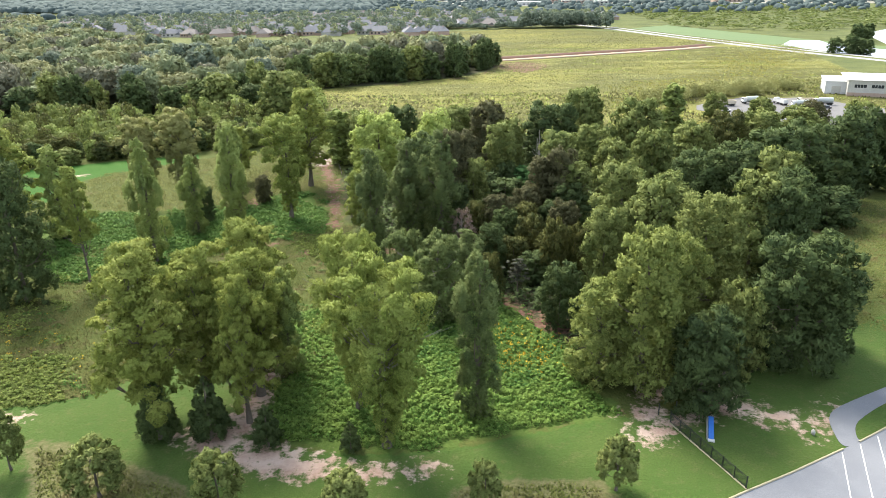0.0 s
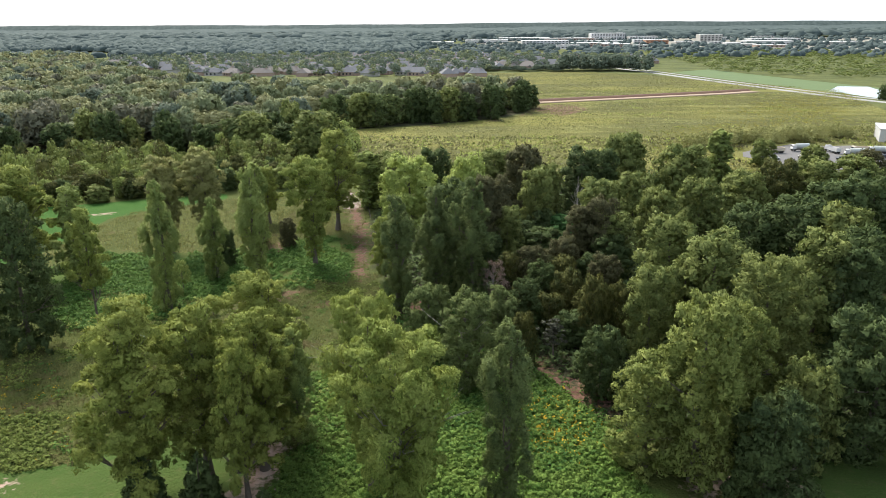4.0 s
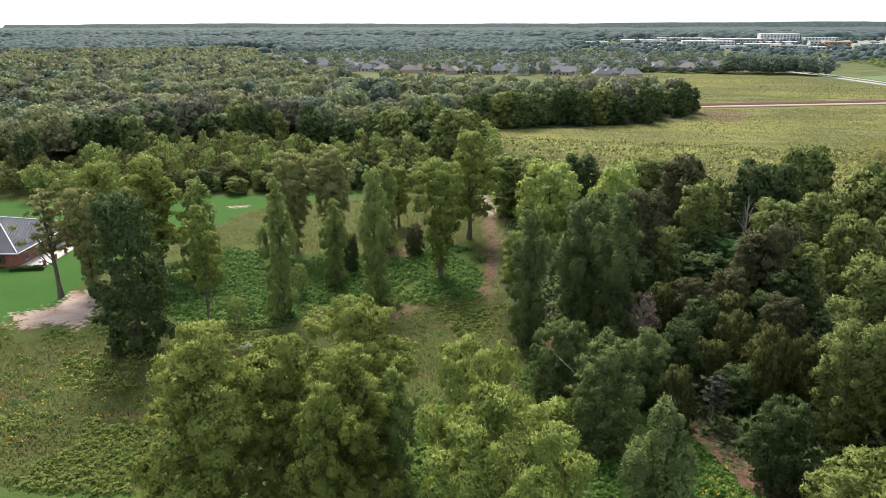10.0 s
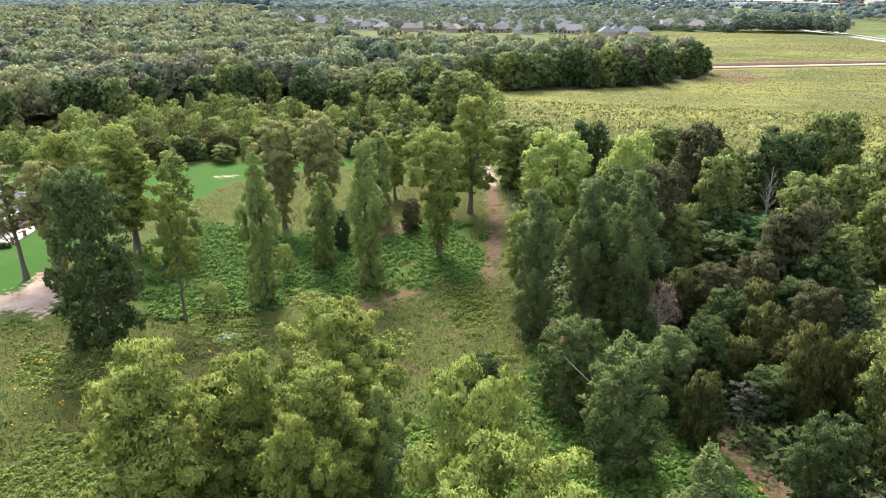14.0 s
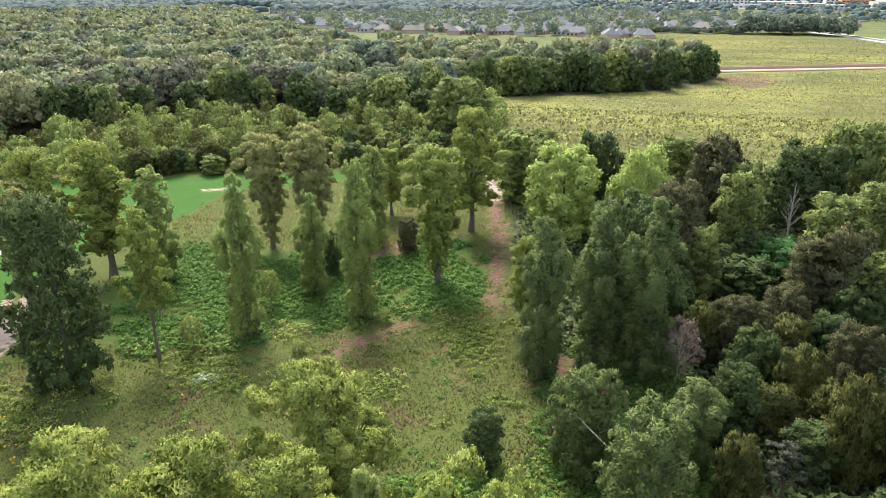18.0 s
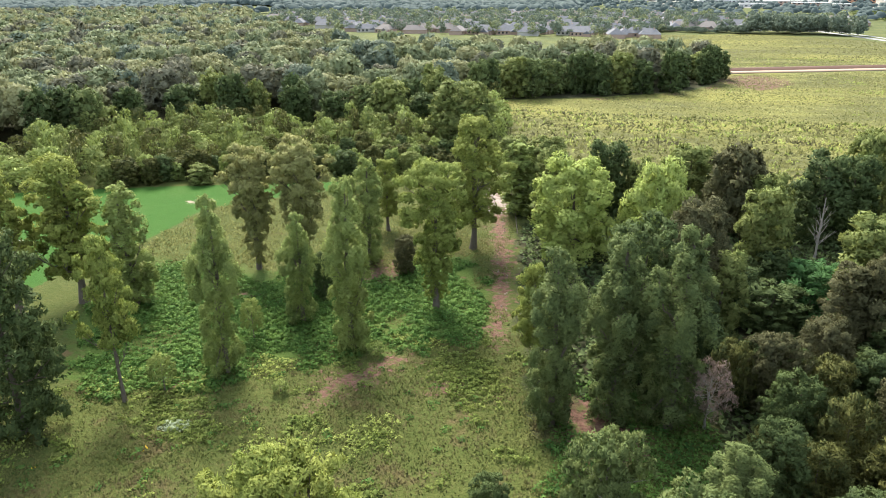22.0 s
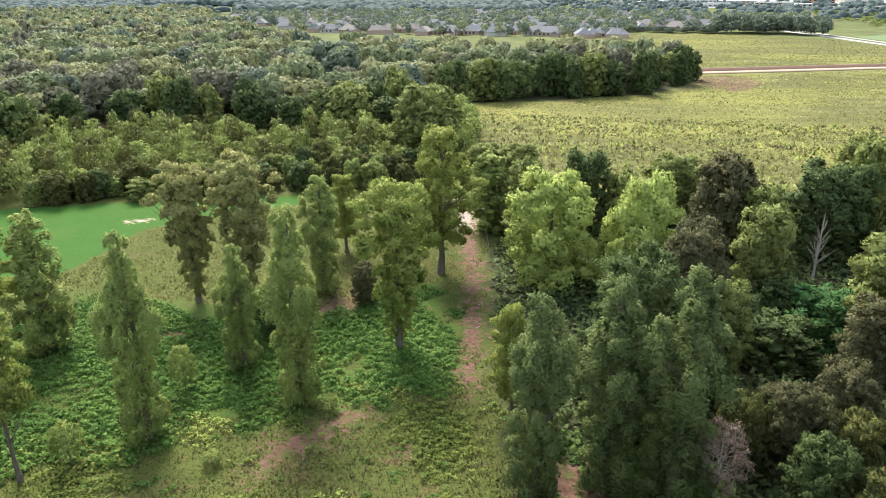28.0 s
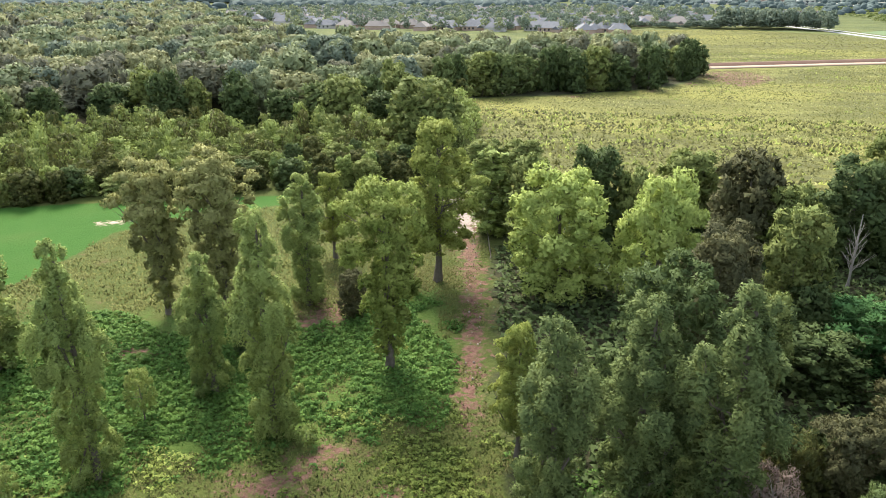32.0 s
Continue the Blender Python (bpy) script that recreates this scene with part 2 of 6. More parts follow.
def box(x0, y0, z0, x1, y1, z1, bevel=0.0, m=None):
    bm = bmesh.new()
    bmesh.ops.create_cube(bm, size=1.0)
    for v in bm.verts:
        v.co = Vector((x0 + (v.co.x + 0.5) * (x1 - x0), y0 + (v.co.y + 0.5) * (y1 - y0), z0 + (v.co.z + 0.5) * (z1 - z0)))
    if bevel:
        bmesh.ops.bevel(bm, geom=bm.edges[:], offset=bevel, segments=1, affect="EDGES")
    if m:
        bmesh.ops.transform(bm, matrix=m, verts=bm.verts)
    return bm


def drum(radius, length, m=None, sides=14, cap=0.12):
    """A cylinder along x with rounded ends."""
    bm = bmesh.new()
    bmesh.ops.create_cone(bm, cap_ends=True, segments=sides, radius1=radius, radius2=radius, depth=length)
    rims = [e for e in bm.edges if abs(abs(e.verts[0].co.z) - length / 2) < 1e-4 and abs(e.verts[0].co.z - e.verts[1].co.z) < 1e-4]
    bmesh.ops.bevel(bm, geom=rims, offset=cap * radius, segments=2, affect="EDGES")
    bmesh.ops.transform(bm, matrix=Matrix.Rotation(radians(90), 4, "Y"), verts=bm.verts)
    if m:
        bmesh.ops.transform(bm, matrix=m, verts=bm.verts)
    return bm


def slab(outline, z0, z1):
    """A flat piece with an outline and a thickness."""
    bm = bmesh.new()
    low = bm.faces.new([bm.verts.new((x, y, z0)) for x, y in outline])
    up = bmesh.ops.extrude_face_region(bm, geom=[low])
    for v in up["geom"]:
        if isinstance(v, bmesh.types.BMVert):
            v.co.z = z1
    return bm


def tube(points, radii, sides=6):
    """Vertices and quads of a tapered tube along points."""
    p, r = np.asarray(points, float), np.asarray(radii, float)
    way = np.gradient(p, axis=0)
    way /= np.linalg.norm(way, axis=1, keepdims=True) + 1e-9
    ref = np.where(np.abs(way[:, :1]) < 0.8, np.array([[1.0, 0, 0]]), np.array([[0, 1.0, 0]]))
    a = np.cross(way, ref)
    a /= np.linalg.norm(a, axis=1, keepdims=True) + 1e-9
    b = np.cross(way, a)
    ang = np.linspace(0, 2 * np.pi, sides, endpoint=False)
    v = p[:, None] + r[:, None, None] * (np.cos(ang)[None, :, None] * a[:, None] + np.sin(ang)[None, :, None] * b[:, None])
    n, k = len(p), np.arange(sides)
    f = [np.stack([i * sides + k, i * sides + (k + 1) % sides, (i + 1) * sides + (k + 1) % sides, (i + 1) * sides + k], 1) for i in range(n - 1)]
    return v.reshape(-1, 3), np.concatenate(f)


def joined(pieces):
    vs, fs, n = [], [], 0
    for v, f in pieces:
        vs.append(v)
        fs.append(f + n)
        n += len(v)
    return np.concatenate(vs), np.concatenate(fs)


def crowned(v, f):
    """Foliage: the leaves of one clump share its rounded surface."""
    return dict(verts=v[:, :3], faces=f, normals=v[:, 3:])


def unit(v):
    return v / (np.linalg.norm(v, axis=-1, keepdims=True) + 1e-9)


def cards(at, out, size, rng, lift=0.35, slim=0.42, flat=0.5, round_to=None, rounding=0.72):
    """Pointed sprays of leaves at points: some lie flat on the crown, some point outward and up. Rows of place and normal."""
    n = len(at)
    lies = (rng.random(n) < flat)[:, None]
    loose = rng.normal(size=(n, 3))
    tip = unit(np.where(lies, 0.1, 0.55) * out + 0.62 * loose + np.array([0, 0, lift]))
    side = unit(np.cross(tip, out + np.where(lies, 0.25, 0.7) * rng.normal(size=(n, 3))))
    tip = np.where(lies, unit(np.cross(out, side)), tip)
    s = np.broadcast_to(np.asarray(size, float), (n,))[:, None] * rng.uniform(0.6, 1.4, (n, 1))
    near = out if round_to is None else round_to
    face = np.cross(tip, side)
    turn = np.where((face * near).sum(1) < 0, -1.0, 1.0)[:, None]
    side, face = side * turn, face * turn
    v = np.stack([at - 0.45 * s * tip - slim * s * side, at - 0.45 * s * tip + slim * s * side, at + 0.8 * s * tip], 1)
    bend = np.cross(v[:, 1] - v[:, 0], v[:, 2] - v[:, 0])
    swap = (bend * near).sum(1) < 0
    v[swap] = v[swap][:, [1, 0, 2]]
    normal = np.repeat(unit(rounding * near + (1 - rounding) * unit(face)), 3, 0)
    return np.column_stack([v.reshape(-1, 3), normal]), np.arange(3 * n).reshape(n, 3)


def clothed(lobes, count, size, rng, jitter=0.45, bottom=-0.55, flat=0.5, slim=0.42, lift=0.35, tufts=10):
    """Leaves over a heap of ellipsoids (x, y, z, rx, ry, rz), gathered in tufts with gaps between, coarser ones within."""
    lobes = np.asarray(lobes, float)
    area = lobes[:, 3] * lobes[:, 5] + 0.01
    pick = rng.choice(len(lobes), size=int(count * 2.2), p=area / area.sum())
    aim = unit(rng.normal(size=(len(lobes), tufts, 3)) + np.array([0, 0, 0.25]))
    far_out = rng.uniform(0.82, 1.26, (len(lobes), tufts)) if tufts < 20 else rng.uniform(0.93, 1.08, (len(lobes), tufts))
    which = rng.integers(0, tufts, len(pick))
    stray = rng.normal(0, 0.30, (len(pick), 3))
    d = unit(aim[pick, which] + stray)
    d[:, 2] = np.where(d[:, 2] < bottom, -d[:, 2] * 0.6, d[:, 2])
    c, r = lobes[pick, :3], lobes[pick, 3:]
    swell = far_out[pick, which] * (1.08 - 0.42 * np.linalg.norm(stray, axis=1))
    deep = np.where(rng.random(len(pick)) < 0.16, rng.uniform(0.40, 0.75, len(pick)), swell * rng.uniform(0.88, 1.06, len(pick)))[:, None]
    at = c + d * r * deep
    # leaves within another head are left out, level by level
    order = np.argsort(at[:, 2])
    px, py, pz, own = at[order, 0], at[order, 1], at[order, 2], pick[order]
    inner = np.zeros(len(at), bool)
    for k, l in enumerate(lobes):
        a, b = np.searchsorted(pz, (l[2] - 0.79 * l[5], l[2] + 0.79 * l[5]))
        inner[a:b] |= (((px[a:b] - l[0]) / l[3]) ** 2 + ((py[a:b] - l[1]) / l[4]) ** 2 + ((pz[a:b] - l[2]) / l[5]) ** 2 < 0.62) & (own[a:b] != k)
    free = np.ones(len(at), bool)
    free[order] = ~inner | (rng.random(len(at)) < 0.08)
    at, d, deep, r, stray = at[free][:count], d[free][:count], deep[free][:count], r[free][:count], stray[free][:count]
    out = unit(d + jitter * rng.normal(size=d.shape))
    axis = np.column_stack([at[:, :2] - lobes[:, :2].mean(0), 0.6 * (at[:, 2] - lobes[:, 2].mean())])
    clump = unit(0.75 * unit(d / r) + 0.35 * stray + 0.40 * unit(axis) + np.array([0, 0, 0.12]) + 0.16 * rng.normal(size=d.shape))
    return cards(at, out, size * np.where(deep[:, 0] < 0.75, 1.7, 1.0), rng, lift, slim, flat, clump)


def trunk_mesh(name, h, r, rng, lobes=(), limbs=0, top=0.8, bend=0.03):
    z = np.linspace(0, h * top, 8)
    sway = np.cumsum(rng.normal(0, bend * h / 8, (8, 2)), 0)
    sway -= sway[0]
    line = np.column_stack([sway, z])
    line[0, 2] = -0.4
    wide = r * (1.0 - 0.72 * z / (h * top)) * np.where(np.arange(8) == 0, 1.5, 1.0)
    pieces = [tube(line, wide, 8)]
    for l in list(lobes)[:limbs]:
        end = np.array(l[:3]) + np.array([0, 0, 0.15 * l[5]])
        s = np.clip(end[2] / (h * top) - rng.uniform(0.12, 0.28), 0.25, 0.92)
        i = s * 7
        a = line[int(i)] + (line[min(int(i) + 1, 7)] - line[int(i)]) * (i - int(i))
        mid = (a + end) / 2 + np.array([0, 0, -0.10]) * np.linalg.norm(end - a) + rng.normal(0, 0.04, 3) * np.linalg.norm(end - a)
        rr = r * 0.42 * (1 - 0.6 * s)
        pieces.append(tube([a, (a + mid) / 2, mid, (mid + end) / 2, end], rr * np.array([1, 0.85, 0.65, 0.45, 0.2]), 5))
        for _ in range(2):
            twig = end + rng.normal(0, 0.5, 3) * np.array(l[3:])
            pieces.append(tube([mid, (mid + twig) / 2 + rng.normal(0, 0.1, 3), twig], rr * np.array([0.5, 0.3, 0.1]), 4))
    v, f = joined(pieces)
    return mesh_of(name, v, f, [BARK], smooth=True)


# Crown shapes at a standard height of 26 m and radius of 6 m: lobes of foliage.
def oak_lobes(rng, low=0.22, n=54):
    """A spreading crown of flattened heads of foliage, with gaps between."""
    out, lop = [], rng.uniform(0, 6.28)
    for i in range(n):
        u = (i + 0.5) / n
        a = i * 2.399 + rng.uniform(-0.5, 0.5)
        z = low + (0.93 - low) * u
        reach = 4.5 * math.sin(math.pi * min(0.95, 0.20 + 0.74 * ((z - low) / (0.97 - low))) ** 0.8) * rng.uniform(0.40, 1.22)
        reach *= 1.0 + 0.22 * math.cos(a - lop) * (0.4 + u)
        s = rng.uniform(0.95, 2.05) * (1.0 - 0.10 * u)
        out.append((reach * math.cos(a), reach * math.sin(a), 26 * z, s, s, s * rng.uniform(0.65, 0.9)))
        if i % 4 == 0 and z < 0.85:
            out.append((0.5 * math.cos(a), 0.5 * math.sin(a), 26 * z, 2.0, 2.0, 1.7))
    return out


def vine_lobes(rng, n=54, top=0.78):
    out, seed = [], rng.uniform(0, 6)
    for i in range(n):
        u = (i + 0.4) / n
        wide = 3.9 * (0.70 + 0.24 * math.sin(2.6 * u + 0.5) + 0.10 * math.sin(9 * u + seed)) * (1.0 if u < top else 1.0 - 0.25 * (u - top) / (1 - top))
        a = i * 2.399 + rng.uniform(-0.5, 0.5)
        s = wide * rng.uniform(0.22, 0.46)
        reach = (wide - 0.4 * s) * rng.uniform(0.40, 1.30)
        out.append((reach * math.cos(a), reach * math.sin(a), 0.7 + 24.2 * u, s, s, s * rng.uniform(1.3, 2.3)))
        if i % 4 == 0:
            out.append((0.0, 0.0, 0.7 + 24.2 * u, 0.5 * wide, 0.5 * wide, 1.6))
    return out


def dome_lobes(rng, n=62, base=0.03):
    out = []
    for i in range(n):
        u = (i + 0.5) / n
        z = base + (0.90 - base) * u ** 1.05
        wide = 5.0 * math.sqrt(max(0.05, 1.0 - max(0.0, (z - 0.35) / 0.68) ** 2.0)) * (0.84 + 0.16 * min(1, z / 0.3))
        a = i * 2.399 + rng.uniform(-0.5, 0.5)
        s = rng.uniform(1.0, 2.2)
        reach = (wide - 0.5 * s) * rng.uniform(0.66, 1.18)
        out.append((reach * math.cos(a), reach * math.sin(a), 26 * z, s, s, s * rng.uniform(0.85, 1.35)))
        if i % 5 == 0 and z < 0.85:
            out.append((0.4 * math.cos(a), 0.4 * math.sin(a), 26 * z, 0.62 * wide, 0.62 * wide, 2.0))
    return out


def cone_lobes(rng, n=34):
    out = []
    for i in range(n):
        u = (i + 0.3) / n
        wide = 5.6 * (1.0 - u ** 1.6) ** 0.8 * (0.75 + 0.25 * min(1.0, u / 0.15)) + 0.3
        a = i * 2.399
        s = max(0.55, wide * rng.uniform(0.30, 0.45))
        out.append(((wide - s) * math.cos(a), (wide - s) * math.sin(a), 1.0 + 24.3 * u, s, s, s * 1.6))
    return out


def round_lobes(rng, n=36):
    out = []
    for i in range(n):
        u = (i + 0.5) / n
        z = 0.28 + 0.64 * u
        wide = 5.2 * math.sqrt(max(0.06, 1.0 - ((z - 0.52) / 0.46) ** 2))
        a = i * 2.399 + rng.uniform(-0.4, 0.4)
        s = rng.uniform(1.0, 2.2)
        out.append(((wide - 0.7 * s) * math.cos(a), (wide - 0.7 * s) * math.sin(a), 26 * z, s, s, s * 1.5))
    return out


def mop_lobes(rng, n=60):
    """A spreading crown that narrows down over a trunk wrapped in leaves to the ground."""
    out, lop = [], rng.uniform(0, 6.28)
    for i in range(n):
        z = 0.04 + 0.90 * ((i + 0.5) / n) ** 0.72
        wide = 5.2 * float(np.interp(z, (0.0, 0.12, 0.25, 0.38, 0.52, 0.66, 0.80, 0.90, 0.97), (0.20, 0.30, 0.38, 0.52, 0.74, 0.94, 1.0, 0.78, 0.42)))
        a = i * 2.399 + rng.uniform(-0.5, 0.5)
        s = min(rng.uniform(1.0, 1.95), 0.62 * wide)
        reach = (wide - 0.5 * s) * rng.uniform(0.45, 1.18) * (1.0 + 0.18 * math.cos(a - lop) * z)
        out.append((reach * math.cos(a), reach * math.sin(a), 26 * z, s, s, s * (rng.uniform(0.65, 0.9) if z > 0.5 else 1.2)))
        if i % 4 == 0 and z < 0.85:
            out.append((0.4 * math.cos(a), 0.4 * math.sin(a), 26 * z, 0.55 * wide, 0.55 * wide, 1.7))
    return out


def thin_lobes(rng, n=16):
    return [(l[0] * 1.1, l[1] * 1.1, l[2], l[3] * 0.62, l[4] * 0.62, l[5] * 0.5) for l in oak_lobes(rng, 0.42, n * 2)]


def top_lobes(rng, n=40):
    return [l for l in oak_lobes(rng, 0.36, n)]


SHAPES = {}


def knobbed(lobes, rng, n):
    """Each head of foliage broken into smaller ones on its upper side."""
    out = []
    for x, y, z, rx, ry, rz in lobes:
        out.append((x, y, z, 0.84 * rx, 0.84 * ry, 0.84 * rz))
        d = unit(rng.normal(size=(n, 3)) + np.array([0, 0, 0.45]))
        for dx, dy, dz in d:
            s = rng.uniform(0.38, 0.58)
            out.append((x + dx * rx * 0.74, y + dy * ry * 0.74, z + dz * rz * 0.74, rx * s, ry * s, rz * s))
    return out


def shaped(kind, lobes, count, size, trunk, limbs, top=0.8, tries=3, jitter=0.45, wide=5.6, flat=0.4, slim=0.38, lift=0.35, tufts=10, knobs=0):
    """Trunk and crown meshes of a kind, a few of each, 26 m high and with a given radius."""
    made, k = [], wide / 5.6
    for n in range(tries):
        rng = np.random.default_rng(sum(map(ord, kind)) * 10 + n)
        heap = [(l[0] * k, l[1] * k, l[2], l[3] * k**0.7, l[4] * k**0.7, l[5] * k**0.5) for l in lobes(rng)]
        v, f = clothed(knobbed(heap, rng, knobs) if knobs else heap, count, size, rng, jitter, -0.55, flat, slim, lift, tufts)
        crown = mesh_of("crown", mats=[LEAF["oak"]], **crowned(v, f))
        order = list(rng.permutation(len(heap)))
        made.append((trunk_mesh("trunk", 26.0, trunk, rng, [heap[i] for i in order], limbs, top), crown))
    SHAPES[kind] = (made, 3.3 if lobes is vine_lobes else wide)


shaped("oak_near", oak_lobes, 54000, 0.26, 0.62, 26, wide=8.0, flat=0.5, slim=0.27, tufts=7, knobs=3)
shaped("mop_near", mop_lobes, 54000, 0.255, 0.55, 20, 0.85, 2, wide=8.0, flat=0.5, slim=0.27, tufts=7, knobs=3)
shaped("vine_near", vine_lobes, 34000, 0.22, 0.42, 8, 0.9, wide=4.0, flat=0.4, slim=0.26, lift=-0.35, tufts=14)
shaped("dome_near", dome_lobes, 24000, 0.32, 0.45, 8, 0.75, wide=6.4, flat=0.3, slim=0.34, tufts=7, knobs=3)
shaped("wide_near", dome_lobes, 24000, 0.50, 0.55, 8, 0.75, wide=10.5, flat=0.3, slim=0.32, tufts=7, knobs=3)
shaped("oak", oak_lobes, 24000, 0.31, 0.50, 18, flat=0.5, slim=0.32)
shaped("mop", mop_lobes, 24000, 0.31, 0.45, 16, 0.85, flat=0.5, slim=0.32)
shaped("vine", vine_lobes, 18000, 0.30, 0.42, 5, 0.9, wide=4.0, slim=0.28, lift=-0.3, tufts=12)
shaped("dome", dome_lobes, 15000, 0.42, 0.45, 5, 0.75, wide=6.4, flat=0.5)
shaped("wide", dome_lobes, 18000, 0.54, 0.55, 5, 0.75, wide=10.5, flat=0.5)
shaped("oak_mid", oak_lobes, 9000, 0.54, 0.50, 8, tries=2)
shaped("mop_mid", mop_lobes, 9000, 0.54, 0.45, 6, 0.85, tries=2)
shaped("vine_mid", vine_lobes, 8000, 0.50, 0.42, 0, 0.9, wide=4.0, tries=2)
shaped("dome_mid", dome_lobes, 8000, 0.60, 0.45, 3, 0.75, wide=6.4)
shaped("wide_mid", dome_lobes, 8000, 0.85, 0.55, 3, 0.75, wide=10.5)
shaped("cone", cone_lobes, 9000, 0.62, 0.6, 0, 0.9, 2, wide=8.0, flat=0.2, slim=0.3)
shaped("round", round_lobes, 7000, 0.74, 0.55, 6, 0.7, 2, wide=9.5)
shaped("thin", thin_lobes, 4500, 0.40, 0.40, 20, 0.85, 2)
shaped("twig", round_lobes, 5000, 0.55, 0.45, 36, 0.8, 2, 1.0, wide=9.5, flat=0.0, slim=0.14, lift=0.7, tufts=5)
shaped("loose", round_lobes, 7000, 0.60, 0.4, 12, 0.8, 2, 1.0, wide=9.5, flat=0.0, slim=0.24, lift=0.7, tufts=6)
shaped("top", top_lobes, 14000, 0.33, 0.36, 20, 0.85, 2, slim=0.34)
shaped("scrub", dome_lobes, 10500, 0.90, 0.4, 6, 0.7, 4, 0.7, wide=12.5, flat=0.1, slim=0.24, lift=0.75, tufts=7)
shaped("far", dome_lobes, 2900, 1.15, 0.45, 0, 0.6, 4, wide=9.5, flat=0.7, slim=0.42, tufts=16)
# bleached bare limbs that reach out of a living crown
BARE = []
for n in range(2):
    rng = np.random.default_rng(90 + n)
    heap = [(l[0] * 1.75, l[1] * 1.75, l[2] * 1.03 + 0.6, l[3], l[4], l[5]) for l in oak_lobes(rng, 0.5, 12)]
    BARE.append(trunk_mesh("dead_branch", 26.0, 0.40, rng, heap, 9, 0.8))

# kind: shape, leaves, name, label, category
KINDS = dict(
    oak=("oak", "oak", "oak_tree", "tall green oak with a spreading crown and dark trunk", "tree"),
    oakl=("mop", "light", "oak_tree", "tall oak with pale yellow-green leaves lit at the top", "tree"),
    brown=("mop", "brown", "oak_tree", "tall oak with bronze-green leaves over grass", "tree"),
    lime=("dome", "lime", "broadleaf_tree", "bright lime-green broadleaf tree in the wood", "tree"),
    vine=("vine", "vine", "vine_covered_tree", "slender tree wrapped in vines down to the ground", "tree"),
    ivy=("vine", "ivy", "vine_covered_tree", "tall tree cloaked in ivy to the ground, leaves darkened for shade", "tree"),
    bigvine=("dome", "dark", "vine_covered_tree", "massive dark tree wrapped in vines to the ground", "tree"),
    dome=("dome", "dome", "broadleaf_tree", "full green broadleaf tree leafy down to the ground", "tree"),
    domed=("dome", "ivy", "broadleaf_tree", "bushy dull-green tree with bleached twigs at the thicket", "tree"),
    domel=("dome", "olive", "broadleaf_tree", "full yellow-green broadleaf tree beside the mown lawn", "tree"),
    dark=("dome", "dark", "broadleaf_tree", "dense dark-green broadleaf tree with a rounded crown", "tree"),
    plum=("dome", "plum", "broadleaf_tree", "dull bronze-brown broadleaf tree in the wood", "tree"),
    scrub=("scrub", "scrub", "scrub_tree", "low olive-green scrub tree in the thicket", "tree"),
    kudzu=("scrub", "kudzu", "creeper_thicket", "thicket smothered in bright green creeper", "thicket"),
    red=("twig", "red", "dry_tree", "small leafless-looking tree with dry pinkish-grey twigs", "tree"),
    bush=("loose", "vine", "bush", "small loose dark-green bush in the weeds", "bush"),
    cedar=("cone", "dark", "cedar", "dark conical cedar at the edge of the lawn", "cedar"),
    young=("round", "dome", "young_tree", "young planted tree with a rounded crown on the lawn", "tree"),
    lean=("top", "light", "leaning_tree", "leaning pale-leaved tree with a bare lower trunk", "tree"),
    sparse=("thin", "brown", "sparse_tree", "thin-leaved tree with open limbs near the building", "tree"),
    pine=("thin", "pine", "small_pine", "small grey-green pine beside the footpath", "pine"),
)


def plant(kind, x, y, h, r, lean=0.0, toward_deg=0.0, leaf=None, shape=None, bare=False):
    """One tree of a kind, of height h and crown radius r, standing at x, y."""
    sh, lf, name, label, category = KINDS[kind]
    sh = shape or sh
    if sh == "dome" and r / h > 0.32:
        sh = "wide"
    if sh in ("oak", "mop", "vine", "dome", "wide"):
        sh += "_mid" if y > (232 if x < 15 else 190) or x > 75 else "_near" if y < (110 if sh in ("oak", "mop") else 215 if sh == "vine" and -95 < x < -25 else 176 if x > -95 else 130) and x < (72 if y < 126 else 18) else ""
    made, w = SHAPES[sh]
    trunk, crown = made[int(RNG.integers(len(made)))]
    m = Matrix.Translation((x, y, 0)) @ Matrix.Rotation(radians(toward_deg), 4, "Z") @ Matrix.Rotation(radians(lean), 4, "X")
    m = m @ Matrix.Rotation(float(RNG.uniform(0, 6.28)), 4, "Z") @ Matrix.Diagonal((r / w, r / w, h / 26.0, 1))
    top = tagged(new(name), label, category)
    top.empty_display_size = 0.5
    top.matrix_world = m
    pieces = [("trunk", trunk, PALE_BARK if kind == "red" else BARK), ("crown", crown, LEAF[leaf or lf])]
    if bare:
        pieces.append(("dead_branch", BARE[int(x) % 2], PALE_BARK))
    for n, me, mat in pieces:
        ob = new(n, me)
        ob.parent = top
        ob.material_slots[0].link = "OBJECT"
        ob.material_slots[0].material = mat
    return top

# ---- plan of the ground: outlines in metres ----
LAWN_FRONT = [(-93, 89.5), (-64, 92.9), (-57.3, 95.5), (-50.6, 101.3), (-44.5, 105.7), (-39, 108.5), (-32.8, 98.2), (-28.5, 85.2), (-21.1, 81.2), (-14.6, 79.8), (-7.5, 79.5), (3.5, 81.3), (17.6, 85.3), (27.2, 87.7), (31.4, 87.6), (35.1, 88.7), (45, 94.6), (47.2, 97.9), (59.2, 103.9), (72.5, 112.6), (85.1, 120.3), (125.1, 139.6), (130.6, 90.9), (53.7, 40.7), (-59.1, 42.1)]
ROUGH_BED = [(-60.7, 84), (-53.8, 83.2), (-42, 78), (-33.7, 73.8), (-31.9, 70.7), (-40.2, 66.9), (-51.5, 70), (-55.2, 75.4)]
ROUGH_STRIP = [(1, 72.9), (8.4, 74.3), (20.1, 73.9), (23.2, 68.6), (14.2, 65), (-0.5, 66.2)]
